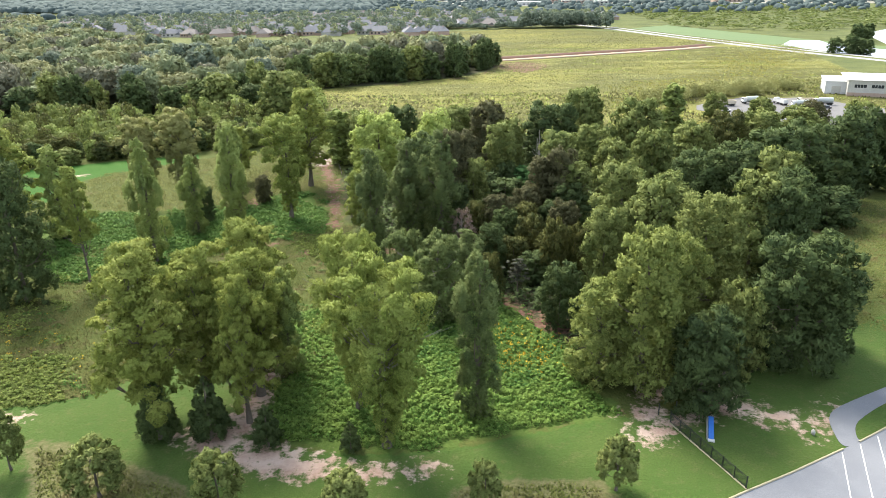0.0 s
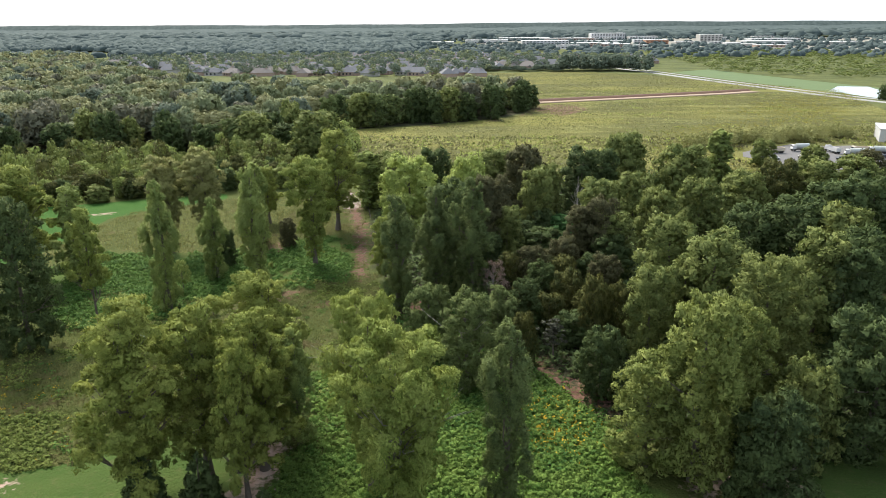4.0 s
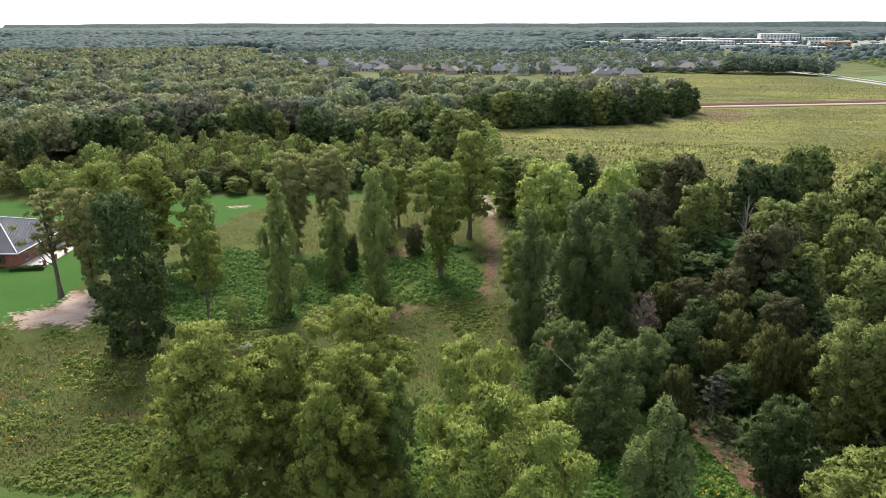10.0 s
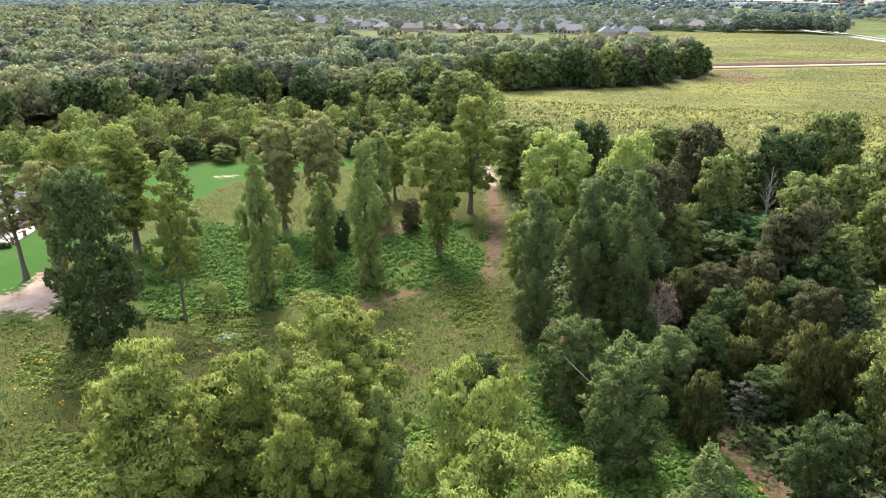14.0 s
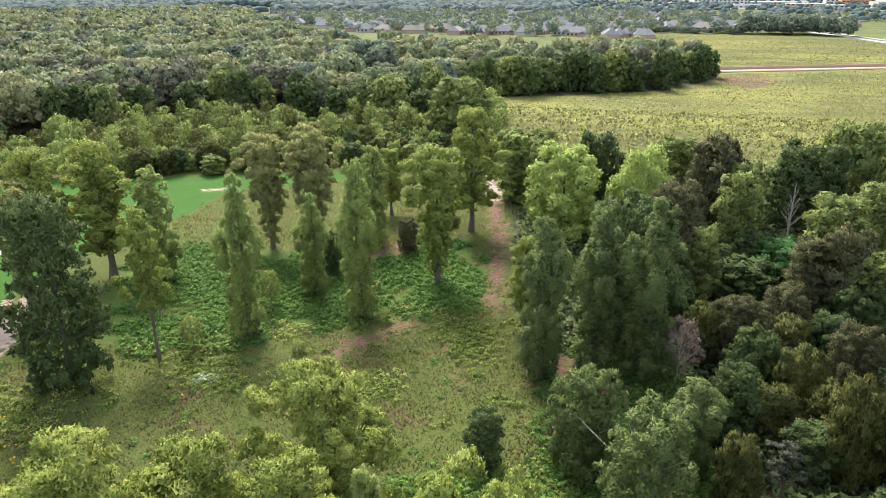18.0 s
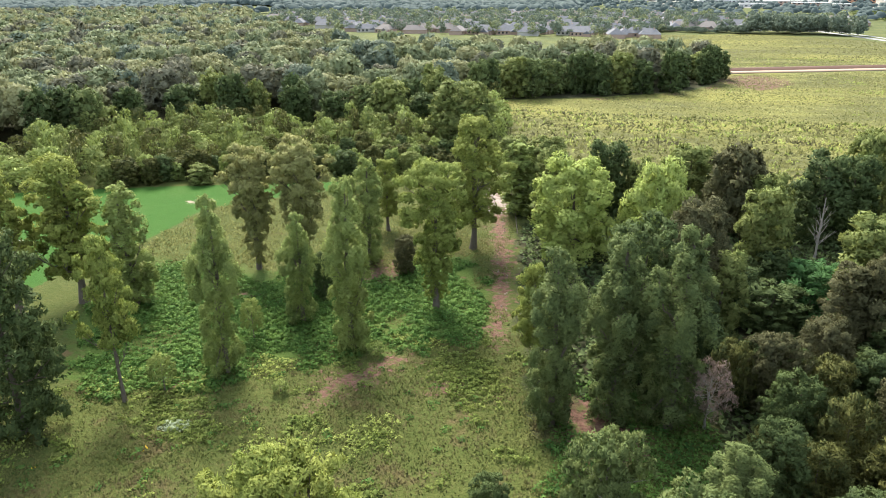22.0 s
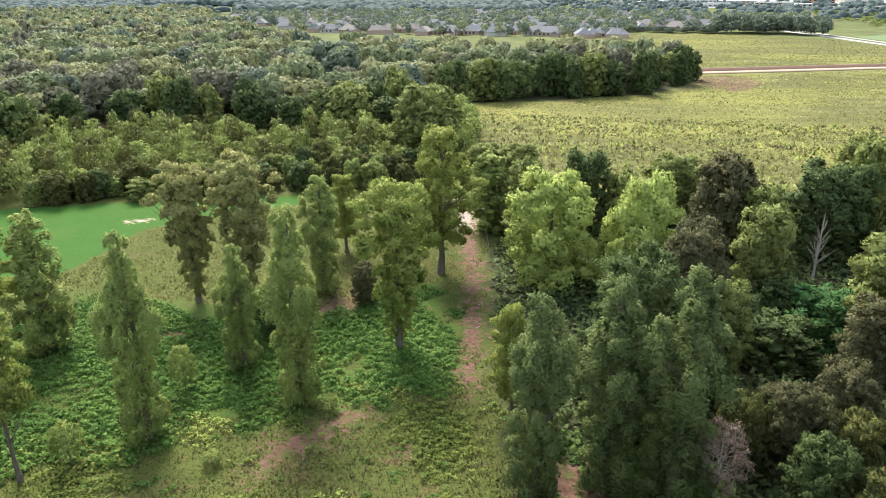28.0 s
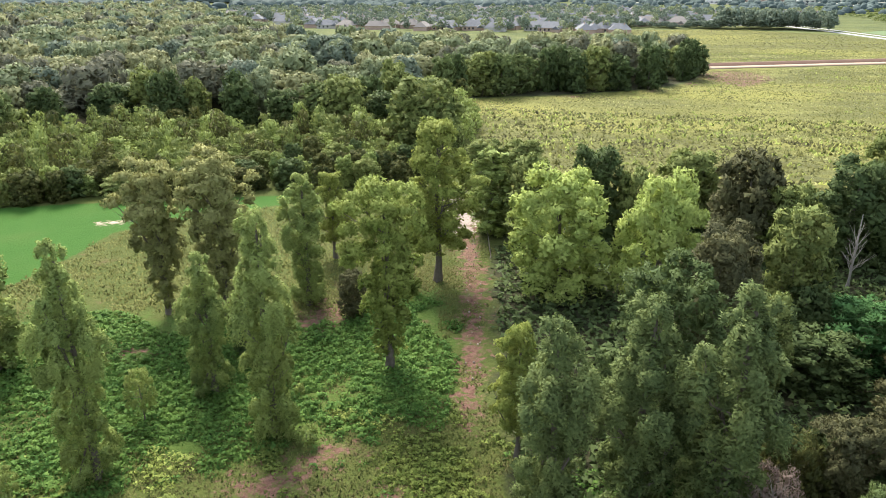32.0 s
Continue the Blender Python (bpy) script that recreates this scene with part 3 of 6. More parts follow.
TRAIL = [(-28, 169.2), (-30.9, 177.7), (-32.5, 186.7), (-34.7, 199.4), (-37.6, 215.3), (-40.6, 226.2), (-45.1, 242.6), (-47.6, 254.5), (-51.2, 268), (-48.8, 268.5), (-41.2, 253.6), (-38.8, 243.9), (-35.4, 227.4), (-32.7, 216.4), (-30.1, 200.4), (-28, 187.6), (-26.7, 178.6), (-26.3, 169.6)]
TRAIL_SIDE = [(-53.6, 244.7), (-45.6, 246.4), (-44.7, 241.9), (-52.4, 240.3)]
WEEDS_NEAR = [(-31.5, 122.7), (-21.1, 127.4), (1.7, 121.6), (11, 129), (21, 112), (22.8, 95.2), (27.3, 88.2), (17.6, 85.6), (3.5, 81.9), (-7.6, 80.3), (-14.7, 80.4), (-21.2, 81.8), (-27.5, 84.6), (-27.7, 96.4), (-25.5, 103.4)]
WEEDS_MID = [(-110.4, 191.7), (-90.8, 189.3), (-71.8, 190.7), (-55.8, 198.5), (-40.8, 214), (-31.4, 182.8), (-30.8, 172.7), (-40.8, 167.6), (-49.2, 160.9), (-55.2, 155.1), (-63.7, 154.9), (-67.2, 146), (-73.5, 144.3), (-87, 140.7), (-106.8, 162.8)]
YARD = [(124, 340), (128, 352), (135, 358), (140, 371), (152, 369), (161, 376), (175, 370), (190, 372), (199, 362), (204, 347), (213, 336), (203, 318), (190, 296), (176, 300), (160, 292), (150, 297), (146, 310), (135, 318), (132, 330)]
FIELD_TRACK = [(44.3, 568.8), (122.4, 601.4), (209.6, 637.7), (247.4, 659.1)]
LAWN_BACK = [(-147.6, 116.3), (-275.7, 206.5), (-186.4, 223.6), (-144.5, 242.3), (-124, 250.3), (-93, 261), (-90, 254), (-99.9, 245.6), (-112, 235), (-120, 226), (-119, 211), (-120, 196), (-124, 178), (-122.1, 155.1), (-118, 145.1), (-121.5, 139.2), (-122.3, 131.3)]
MEADOW_BACK = [(-120, 226), (-112, 235), (-99.9, 245.6), (-90, 254), (-70, 262), (-52, 262), (-46, 240), (-42, 214), (-56, 198), (-72, 190), (-91, 189), (-110, 191), (-118, 170), (-122, 180)]
FIELD = [(-76.2, 425.9), (-36.1, 440.8), (12.1, 472.9), (38.1, 509.7), (45.8, 567.1), (51.1, 677.1), (-11.5, 808.4), (-111.2, 880.6), (116, 935.4), (202.8, 876.6), (235.7, 798), (328.6, 676.6), (265.3, 449.8), (265, 430), (205, 300), (120, 285), (60, 272), (0, 268), (-46, 285), (-56, 335)]
SANDS = [
    [(-29.1, 81.3), (-25.3, 82.1), (-21, 80.5), (-14.3, 78), (-8, 76.1), (-7.9, 74.4), (-14, 75.4), (-22.2, 75.6), (-27.1, 77.1), (-29.9, 78.9)],
    [(-38.6, 84.8), (-35.9, 84.1), (-31.8, 85.3), (-31.5, 90.3), (-31, 94.9), (-30.3, 103.5), (-28, 101.6), (-27.8, 94.8), (-28.1, 88.7), (-28.4, 82), (-32.9, 80.8), (-36.5, 82.1)],
    [(-6.6, 76.9), (-1.3, 77.4), (-1.6, 75.6), (-6.1, 75.3)],
    [(27.3, 84.7), (31.5, 85), (32, 82.6), (27.2, 81.4)],
    [(26.7, 88.9), (32.1, 90), (33.8, 87.3), (40.4, 89.3), (43.7, 94.7), (45.6, 93.8), (46.1, 90.7), (47.9, 89.9), (46.8, 87.3), (42.7, 88.5), (35.9, 86.1), (32.6, 85.9), (29.7, 87.4)],
    [(47.1, 87), (50.6, 88.3), (52.8, 87.6), (50.8, 85.2), (47.2, 85.3)],
    [(52.7, 84.8), (54.3, 84.7), (52.9, 82.1), (52.1, 82.8)],
    [(30.8, 95), (36.3, 98.2), (35.2, 93.3), (30.9, 91.8)],
    [(-123.8, 138.6), (-118, 143.4), (-120.7, 153.5), (-114.3, 153.3), (-107.2, 142.9), (-105.3, 135.7), (-112, 137), (-115, 132.6)],
    [(-127.5, 231.0), (-123.0, 233.5), (-122.3, 232.3), (-126.6, 229.8)], [(55.4, 86.1), (57.9, 89.3), (59.4, 90.1), (56.7, 86.1), (55.3, 83.5)], [(-66.3, 89.1), (-64.9, 90.2), (-63.3, 90.0), (-64.8, 88.6)],
]
# worn soil; the outline from (38, 508) to (80, 520) paints the wood's shadow
WORN_AND_SHADE = [[(-14.5, 159.5), (-9.5, 159.0), (-6.0, 153.9), (-3.5, 149.0), (-5.5, 147.6), (-8.0, 150.0), (-12.6, 149.4), (-14.6, 153.6)], [(-14.1, 158.3), (-9.6, 158.6), (-9.6, 152.7), (-13.3, 151.6)], [(-52.3, 155.4), (-43.4, 159.3), (-43, 155.3), (-49.8, 152.1)], [(-61.7, 193.5), (-58.6, 200.8), (-55.4, 198.1), (-58.3, 190.2)], [(11.2, 131.7), (15.2, 124.9), (19.2, 121.1), (23.1, 118.6), (22.5, 111.9), (18.2, 113.8), (14.8, 120.7), (11.4, 126.9)], [(-49.6, 147.1), (-47.4, 152.3), (-44.7, 157.2), (-40.9, 162.7), (-42.0, 164.7), (-46.5, 159.4), (-49.4, 154.8), (-51.7, 149.6)], [(-73.3, 145.4), (-70.9, 147.7), (-71.2, 149.0), (-74.2, 147.5)], [(-82.5, 176.2), (-78.9, 178.5), (-80.3, 180.9), (-83.9, 178.6)], [(-14.4, 155), (-9.3, 148.3), (-5.5, 144.6), (-4.1, 146.7), (-7.9, 151.3), (-8.9, 155.8), (-13.1, 158.3)], [(-60.9, 196.6), (-53.1, 192.4), (-53.7, 201.7), (-61.4, 204.8)], [(-34.5, 154.2), (-31.6, 156.5), (-32.9, 157.8), (-35.5, 155.8)], [(38, 508), (44, 560), (78, 560), (80, 520), (58, 490)], [(-77, 424), (-36, 439), (12, 470), (38, 508), (42, 503), (14, 465), (-34, 434), (-76, 419)]]
TRAIL_TOP = [(-45.1, 240), (-47.6, 254.5), (-51.2, 268), (-48.8, 268.5), (-41.2, 253.6), (-40, 240)]
POND = [(313.7, 665.4), (342.7, 710.8), (369.2, 706), (357.7, 658), (377.6, 611.2), (419.6, 549.5), (399.3, 448.9), (374.9, 488.6), (340.2, 548.4), (320.5, 610)]
POND_FAR = [(454.6, 779), (513, 838.3), (595.9, 750.1), (439, 546.7), (407.5, 661.3)]
ROAD = [(120, 1250), (170, 1060), (213.8, 905.1), (249.7, 763.9), (296, 608.9), (329.3, 530.1), (356.8, 440.1), (400, 300), (450, 120)]
ROAD_VERGE = [(237.8, 913.1), (273.7, 771.9), (320, 616.9), (353.3, 538.1), (380.8, 448.1), (441.8, 500.1), (414.3, 590.1), (381, 668.9), (334.7, 823.9), (298.8, 965.1)]
WOOD = [(-420, 200), (-236.7, 241.9), (-226.7, 255.8), (-208.5, 292.8), (-197.4, 326.5), (-151.7, 328.9), (-126.6, 331.5), (-103.3, 337.5), (-97.7, 351.9), (-88.5, 375.8), (-77.1, 430.4), (-36.3, 443.2), (12.2, 475.5), (38.5, 515.7), (45, 560), (10, 580), (-60, 565), (-140, 560), (-210, 590), (-290, 650), (-380, 760), (-480, 900), (-640, 1100), (-760, 1250), (-1500, 1250), (-900, 500)]
THICKET = [(2, 168), (12, 128), (24, 108), (40, 92), (64, 104), (71, 112), (76, 128), (83, 150), (88, 168), (98, 184), (126, 196), (160, 262), (128, 300), (60, 300), (-20, 262), (-34, 235), (-30, 205), (-22, 168), (-18, 148)]
SCRUB_BELT = [(-260, 216), (-213, 219), (-186, 224), (-145, 243), (-124, 252), (-94, 265), (-70, 272), (-56, 285), (-54, 310), (-58, 345), (-66, 390), (-76, 424), (-88, 376), (-98, 352), (-103, 337), (-127, 331), (-152, 329), (-197, 326), (-208, 293), (-227, 256), (-260, 240)]
OPEN_RIGHT = [(71, 110), (76, 120), (82, 135), (89, 151), (94, 168), (99, 183), (126, 193), (150, 186), (120, 138), (85, 119)]
GARDENS = [(-340, 880), (-180, 860), (0, 850), (20, 975), (110, 995), (190, 1000), (270, 1090), (260, 1230), (120, 1250), (-80, 1350), (-420, 1300), (-640, 1250), (-560, 1060)]
BELT = [(-30, 985), (20, 930), (180, 930), (214, 905), (222, 935), (170, 985), (40, 965)]
FAR_SCRUB = [(300, 900), (420, 800), (600, 900), (800, 1300), (700, 1600), (330, 1500)]
LOT = [(38, 71.2), (45.5, 74.7), (54.9, 79.5), (63.5, 84.1), (84, 95), (110, 70), (60, 30), (20, 62)]
DRIVE = [(55.2, 81.19), (55.4, 82.31), (55.61, 83.33), (55.82, 84.25), (56.04, 85.05), (56.27, 85.75), (56.56, 86.4), (56.91, 87.01), (57.32, 87.58), (57.78, 88.11), (58.41, 88.66), (59.19, 89.22), (60.12, 89.8), (61.19, 90.4), (62.43, 91.07), (63.86, 91.8), (65.46, 92.61), (67.23, 93.48), (69.45, 94.59), (72.1, 95.93), (75.19, 97.5), (78.71, 99.3), (82.23, 101.09), (85.74, 102.86), (89.25, 104.62), (92.75, 106.38), (95.38, 107.41), (97.12, 107.74), (98, 107.35), (98, 106.25), (97, 105.01), (95, 103.64), (92, 102.12), (88, 100.48), (84.09, 98.78), (80.26, 97.03), (76.52, 95.23), (72.88, 93.38), (69.82, 91.78), (67.35, 90.44), (65.48, 89.36), (64.21, 88.53), (63.08, 87.77), (62.09, 87.07), (61.25, 86.43), (60.55, 85.87), (59.94, 85.25), (59.41, 84.58), (58.97, 83.88), (58.63, 83.12), (58.38, 82.51), (58.25, 82.04), (58.21, 81.7), (58.29, 81.5), (58.12, 81.25), (57.72, 80.94), (57.08, 80.56), (56.21, 80.13), (55.6, 80.09), (55.27, 80.45)]
KERB_LOT = [(20, 62.2), (38, 71.2), (45.5, 74.7), (54.9, 79.5)]
KERB_ISLAND = [(57.9, 81), (63.5, 84.1), (84, 95)]
BAYS = [(54.35 + 3.42 * i, 78.75 + 1.70 * i, 49.95 + 3.42 * i, 68.15 + 1.70 * i) for i in range(0, 8)]


def depth_in(outline, x, y):
    """Metres inside an outline; negative outside."""
    p = np.asarray(outline, float)
    q = np.roll(p, -1, 0)
    best, odd = np.full(x.shape, 1e9), np.zeros(x.shape, bool)
    for (ax, ay), (bx, by) in zip(p, q):
        t = np.clip(((x - ax) * (bx - ax) + (y - ay) * (by - ay)) / ((bx - ax) ** 2 + (by - ay) ** 2 + 1e-9), 0, 1)
        best = np.minimum(best, np.hypot(x - ax - t * (bx - ax), y - ay - t * (by - ay)))
        cross = (ay > y) != (by > y)
        with np.errstate(divide="ignore", invalid="ignore"):
            odd ^= cross & (x < (bx - ax) * (y - ay) / (by - ay) + ax)
    return np.where(odd, best, -best)


def most(outlines, x, y):
    return np.max([depth_in(o, x, y) for o in outlines], 0)


def steps(near0, near1, step, far0, far1, growth=1.09):
    mid = list(np.arange(near0, near1, step))
    up, s = [near1], step
    while up[-1] < far1:
        s *= growth
        up.append(up[-1] + s)
    down, s = [near0 - step], step
    while down[-1] > far0:
        s *= growth
        down.append(down[-1] - s)
    return np.array(down[::-1] + mid + up)


def ground_material():
    m, tree, bsdf = shader("ground_cover")

    def zone(name, blur, rough, scale, low=-0.5, high=0.5):
        a = tree.nodes.new("ShaderNodeAttribute")
        a.attribute_name = name
        n = noised(tree, scale, 5.0, 0.3, 0.7, 0.65)
        add = tree.nodes.new("ShaderNodeMath")
        add.operation = "MULTIPLY_ADD"
        tree.links.new(n, add.inputs[0])
        add.inputs[1].default_value = rough
        off = tree.nodes.new("ShaderNodeMath")
        off.operation = "SUBTRACT"
        tree.links.new(a.outputs["Fac"], off.inputs[0])
        off.inputs[1].default_value = rough * 0.5
        tree.links.new(off.outputs[0], add.inputs[2])
        r = node(tree, "ShaderNodeMapRange", From_Min=low * blur, From_Max=high * blur)
        tree.links.new(add.outputs[0], r.inputs[0])
        return r.outputs[0]

    big, mid, fine = noised(tree, 0.035, 3), noised(tree, 0.22, 4), noised(tree, 1.6, 5, 0.3, 0.7)
    meadow = mixed(tree, mid, (0.065, 0.082, 0.021), (0.092, 0.099, 0.030))
    meadow = mixed(tree, fine, meadow, (0.049, 0.066, 0.016))
    far = mixed(tree, big, (0.064, 0.080, 0.029), (0.104, 0.116, 0.041))
    meadow = mixed(tree, noised(tree, 0.13, 5, 0.58, 0.74, 0.65), meadow, (0.112, 0.076, 0.042))
    meadow = mixed(tree, zone("far", 60.0, 40.0, 0.01), meadow, far)
    field = mixed(tree, noised(tree, 0.045, 6, 0.42, 0.58, 0.75, (0.35, 1.6, 1)), (0.072, 0.074, 0.030), (0.134, 0.136, 0.042))
    field = mixed(tree, noised(tree, 0.5, 4, 0.4, 0.75, 0.6, (0.5, 1.4, 1)), field, (0.086, 0.088, 0.034))
    gold = mixed(tree, noised(tree, 0.012, 4, 0.45, 0.62, 0.6, (0.6, 1.4, 1)), field, (0.170, 0.166, 0.046))
    c = mixed(tree, zone("field", 3.0, 5.0, 0.25), meadow, gold)
    weeds = mixed(tree, fine, (0.050, 0.084, 0.018), (0.074, 0.112, 0.025))
    c = mixed(tree, zone("weeds", 2.0, 6.0, 0.3), c, weeds)
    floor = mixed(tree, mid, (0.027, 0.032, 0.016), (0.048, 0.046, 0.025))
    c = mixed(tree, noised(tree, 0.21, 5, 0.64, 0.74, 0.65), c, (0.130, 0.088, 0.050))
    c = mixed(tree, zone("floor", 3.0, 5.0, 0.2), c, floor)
    lawn = mixed(tree, mid, (0.030, 0.094, 0.016), (0.039, 0.108, 0.019))
    lawn = mixed(tree, noised(tree, 0.09, 3, 0.5, 0.8), lawn, (0.058, 0.108, 0.024))
    lawn = mixed(tree, noised(tree, 5.0, 3, 0.3, 0.7), lawn, (0.034, 0.080, 0.013))
    olive = mixed(tree, noised(tree, 0.16, 5, 0.35, 0.65, 0.65), (0.046, 0.088, 0.019), (0.066, 0.100, 0.025))
    olive = mixed(tree, noised(tree, 0.55, 6, 0.52, 0.75, 0.7), olive, (0.104, 0.108, 0.042))
    olive = mixed(tree, noised(tree, 4.0, 4, 0.35, 0.75), olive, (0.044, 0.070, 0.017))
    lawn = mixed(tree, zone("mown", 2.0, 1.0, 0.5), lawn, olive)
    c = mixed(tree, zone("lawn", 0.6, 1.2, 0.5), c, lawn)
    dry = mixed(tree, fine, (0.072, 0.086, 0.028), (0.130, 0.118, 0.062))
    c = mixed(tree, zone("rough", 1.0, 2.0, 0.5), c, dry)
    clay = mixed(tree, fine, (0.235, 0.150, 0.118), (0.350, 0.250, 0.205))
    clay = mixed(tree, mid, clay, (0.420, 0.325, 0.275))
    c = mixed(tree, zone("sand", 2.0, 6.0, 0.6), c, clay)
    soil = mixed(tree, noised(tree, 0.9, 6, 0.35, 0.65, 0.7), (0.076, 0.040, 0.030), (0.175, 0.100, 0.078))
    soil = mixed(tree, noised(tree, 0.35, 5, 0.52, 0.62, 0.7), soil, (0.095, 0.100, 0.036))
    # worn soil, and the same brown for the shadow painted beside the wood
    c = mixed(tree, zone("worn", 2.6, 9.5, 0.8), c, soil)
    c = mixed(tree, zone("trail", 1.2, 6.0, 0.6, 0.1, 1.1), c, soil)
    pale = mixed(tree, fine, (0.200, 0.155, 0.130), (0.330, 0.275, 0.245))
    c = mixed(tree, zone("pale", 1.0, 6.5, 0.5, 0.0, 1.0), c, pale)
    tree.links.new(c, bsdf.inputs["Base Color"])
    bsdf.inputs["Roughness"].default_value, bsdf.inputs["Specular IOR Level"].default_value = 0.95, 0.1
    bumped(tree, bsdf, noised(tree, 2.2, 5, 0.2, 0.8), 0.5, 0.25)
    return m


def lay_ground():
    xs, ys = steps(-135, 130, 1.6, -6500, 6500, 1.14), steps(45, 275, 1.6, -1200, 6500, 1.14)
    gx, gy = np.meshgrid(xs, ys)
    x, y = gx.ravel(), gy.ravel()
    z = 0.10 * np.sin(x * 0.23 + 1.3 * np.sin(y * 0.11)) * np.cos(y * 0.19)
    z *= np.clip((600 - np.hypot(x, y)) / 300, 0, 1)
    flat = np.maximum(np.maximum(depth_in(LOT, x, y), depth_in(DRIVE, x, y)), depth_in(YARD, x, y))
    z = np.where(flat > -4, np.minimum(z, 0) * 0 - 0.02, z)
    nx, ny = len(xs), len(ys)
    i = (np.arange(ny - 1)[:, None] * nx + np.arange(nx - 1)[None]).ravel()
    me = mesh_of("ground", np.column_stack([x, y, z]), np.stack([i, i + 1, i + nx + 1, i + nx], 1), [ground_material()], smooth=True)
    zones = dict(
        lawn=most([LAWN_FRONT, LAWN_BACK], x, y), mown=depth_in(LAWN_FRONT, x, y), rough=most([ROUGH_BED, ROUGH_STRIP], x, y), sand=most(SANDS, x, y),
        trail=depth_in(TRAIL, x, y), worn=most(WORN_AND_SHADE, x, y), pale=most([TRAIL_TOP, TRAIL_SIDE], x, y), field=depth_in(FIELD, x, y), weeds=most([WEEDS_NEAR, WEEDS_MID], x, y),
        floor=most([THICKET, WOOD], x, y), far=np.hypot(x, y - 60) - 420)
    for name, value in zones.items():
        a = me.attributes.new(name, "FLOAT", "POINT")
        a.data.foreach_set("value", np.clip(value, -60, 60).astype(np.float32) if name != "far" else value.astype(np.float32))
    tagged(new("ground", me), "rough meadow, mown lawn and bare clay ground", "ground", kind="structure")


lay_ground()


# ---- paved ground ----
def ribbon(line, width, z, deep=0.25, slope=0.0):
    p = np.asarray(line, float)
    d = unit(np.gradient(p, axis=0))
    n = np.column_stack([-d[:, 1], d[:, 0]])
    left, right = p + n * width / 2, p - n * width / 2
    k = len(p)
    v = np.column_stack([np.concatenate([left, right]), np.full(2 * k, z)])
    low = v - np.array([0, 0, deep])
    low[:k, :2] += n * slope
    low[k:, :2] -= n * slope
    i = np.arange(k - 1)
    top = np.stack([i, i + k, i + k + 1, i + 1], 1)
    s1 = np.stack([i, i + 1, i + 1 + 2 * k, i + 2 * k], 1)
    s2 = np.stack([i + k, i + 3 * k, i + 3 * k + 1, i + k + 1], 1)
    return np.concatenate([v, low]), np.concatenate([top, s1, s2])


def paved(name, outline, z, material, label, category):
    ob = part(name, slab(outline, -0.3, z), material, None)
    return tagged(ob, label, category, kind="structure")


paved("parking_lot", LOT, 0.03, ASPHALT, "grey asphalt car park with white bay lines", "car park")
paved("driveway", DRIVE, 0.022, ASPHALT, "curving grey asphalt drive onto the car park", "driveway")
for x0, y0, x1, y1 in BAYS:
    d = Vector((x1 - x0, y1 - y0, 0))
    m = Matrix.Translation((x0, y0, 0)) @ Matrix.Rotation(math.atan2(d.y, d.x), 4, "Z")
    tagged(part("bay_line", box(0, -0.07, 0.034, d.length, 0.07, 0.040, m=m), PAINT, None), "white painted bay line on the asphalt", "road marking", "bay lines")


KERB_STONE = plain("kerb_concrete", (0.27, 0.25, 0.15), (0.34, 0.31, 0.21), 0.8, 0.85)


def kerb(name, line, label):
    v, f = ribbon(line, 0.24, 0.17)
    tagged(new(name, mesh_of(name, v, f, [KERB_STONE])), label, "kerb", kind="structure")


kerb("kerb", KERB_LOT, "yellowish concrete kerb along the car park")
kerb("kerb", KERB_ISLAND, "yellowish concrete kerb beside the grass island")
v, f = ribbon(ROAD, 9.0, 0.10)
tagged(new("road", mesh_of("road", v, f, [ROAD_GREY])), "pale two-lane road beyond the field", "road", kind="structure")
v, f = ribbon([(x + 15, y + 5) for x, y in ROAD], 6.0, 0.10)
tagged(new("road", mesh_of("road", v, f, [ROAD_GREY])), "second pale carriageway beyond the field", "road", kind="structure")
v, f = ribbon(FIELD_TRACK, 11.0, 0.35)
CLAY_TRACK = plain("track_clay", (0.25, 0.18, 0.125), (0.31, 0.23, 0.165), 0.15, 0.95)
tagged(new("field_track", mesh_of("field_track", v, f, [CLAY_TRACK])), "brown earth track across the field", "track", kind="structure")
# brown earth, darkened to carry the shade of the track's cut edge
BERM_SHADED = plain("shaded_track_bank", (0.098, 0.048, 0.034), (0.130, 0.070, 0.048), 0.2, 0.95)
v, f = ribbon([(x - 4.0, y + 9.8) for x, y in FIELD_TRACK], 3.0, 1.7, 1.9, 2.4)
tagged(new("shaded_track_bank", mesh_of("shaded_track_bank", v, f, [BERM_SHADED])), "earth bank along the field track, darkened for the shaded cut edge", "bank", kind="structure")
VERGE = plain("mown_verge", (0.068, 0.118, 0.034), (0.090, 0.138, 0.042), 0.05, 0.95, fine=0.6)
paved("verge", ROAD_VERGE, 0.05, VERGE, "bright mown grass beyond the road", "grass")
paved("water", POND, 0.07, WATER, "still pale pond beside the road", "pond")
paved("water", POND_FAR, 0.07, WATER, "second pale pond beyond the road", "pond")
paved("yard", YARD, 0.06, GRAVEL, "grey gravel yard with parked lorries", "yard")
TOWN_GROUND = plain("town_paving", (0.16, 0.155, 0.12), (0.24, 0.225, 0.19), 0.02, 0.9, fine=0.1)
paved("town_ground", [(0, 1750), (1300, 1500), (1700, 2700), (0, 2900)], 0.05, TOWN_GROUND, "pale paved ground round the far town", "paving")


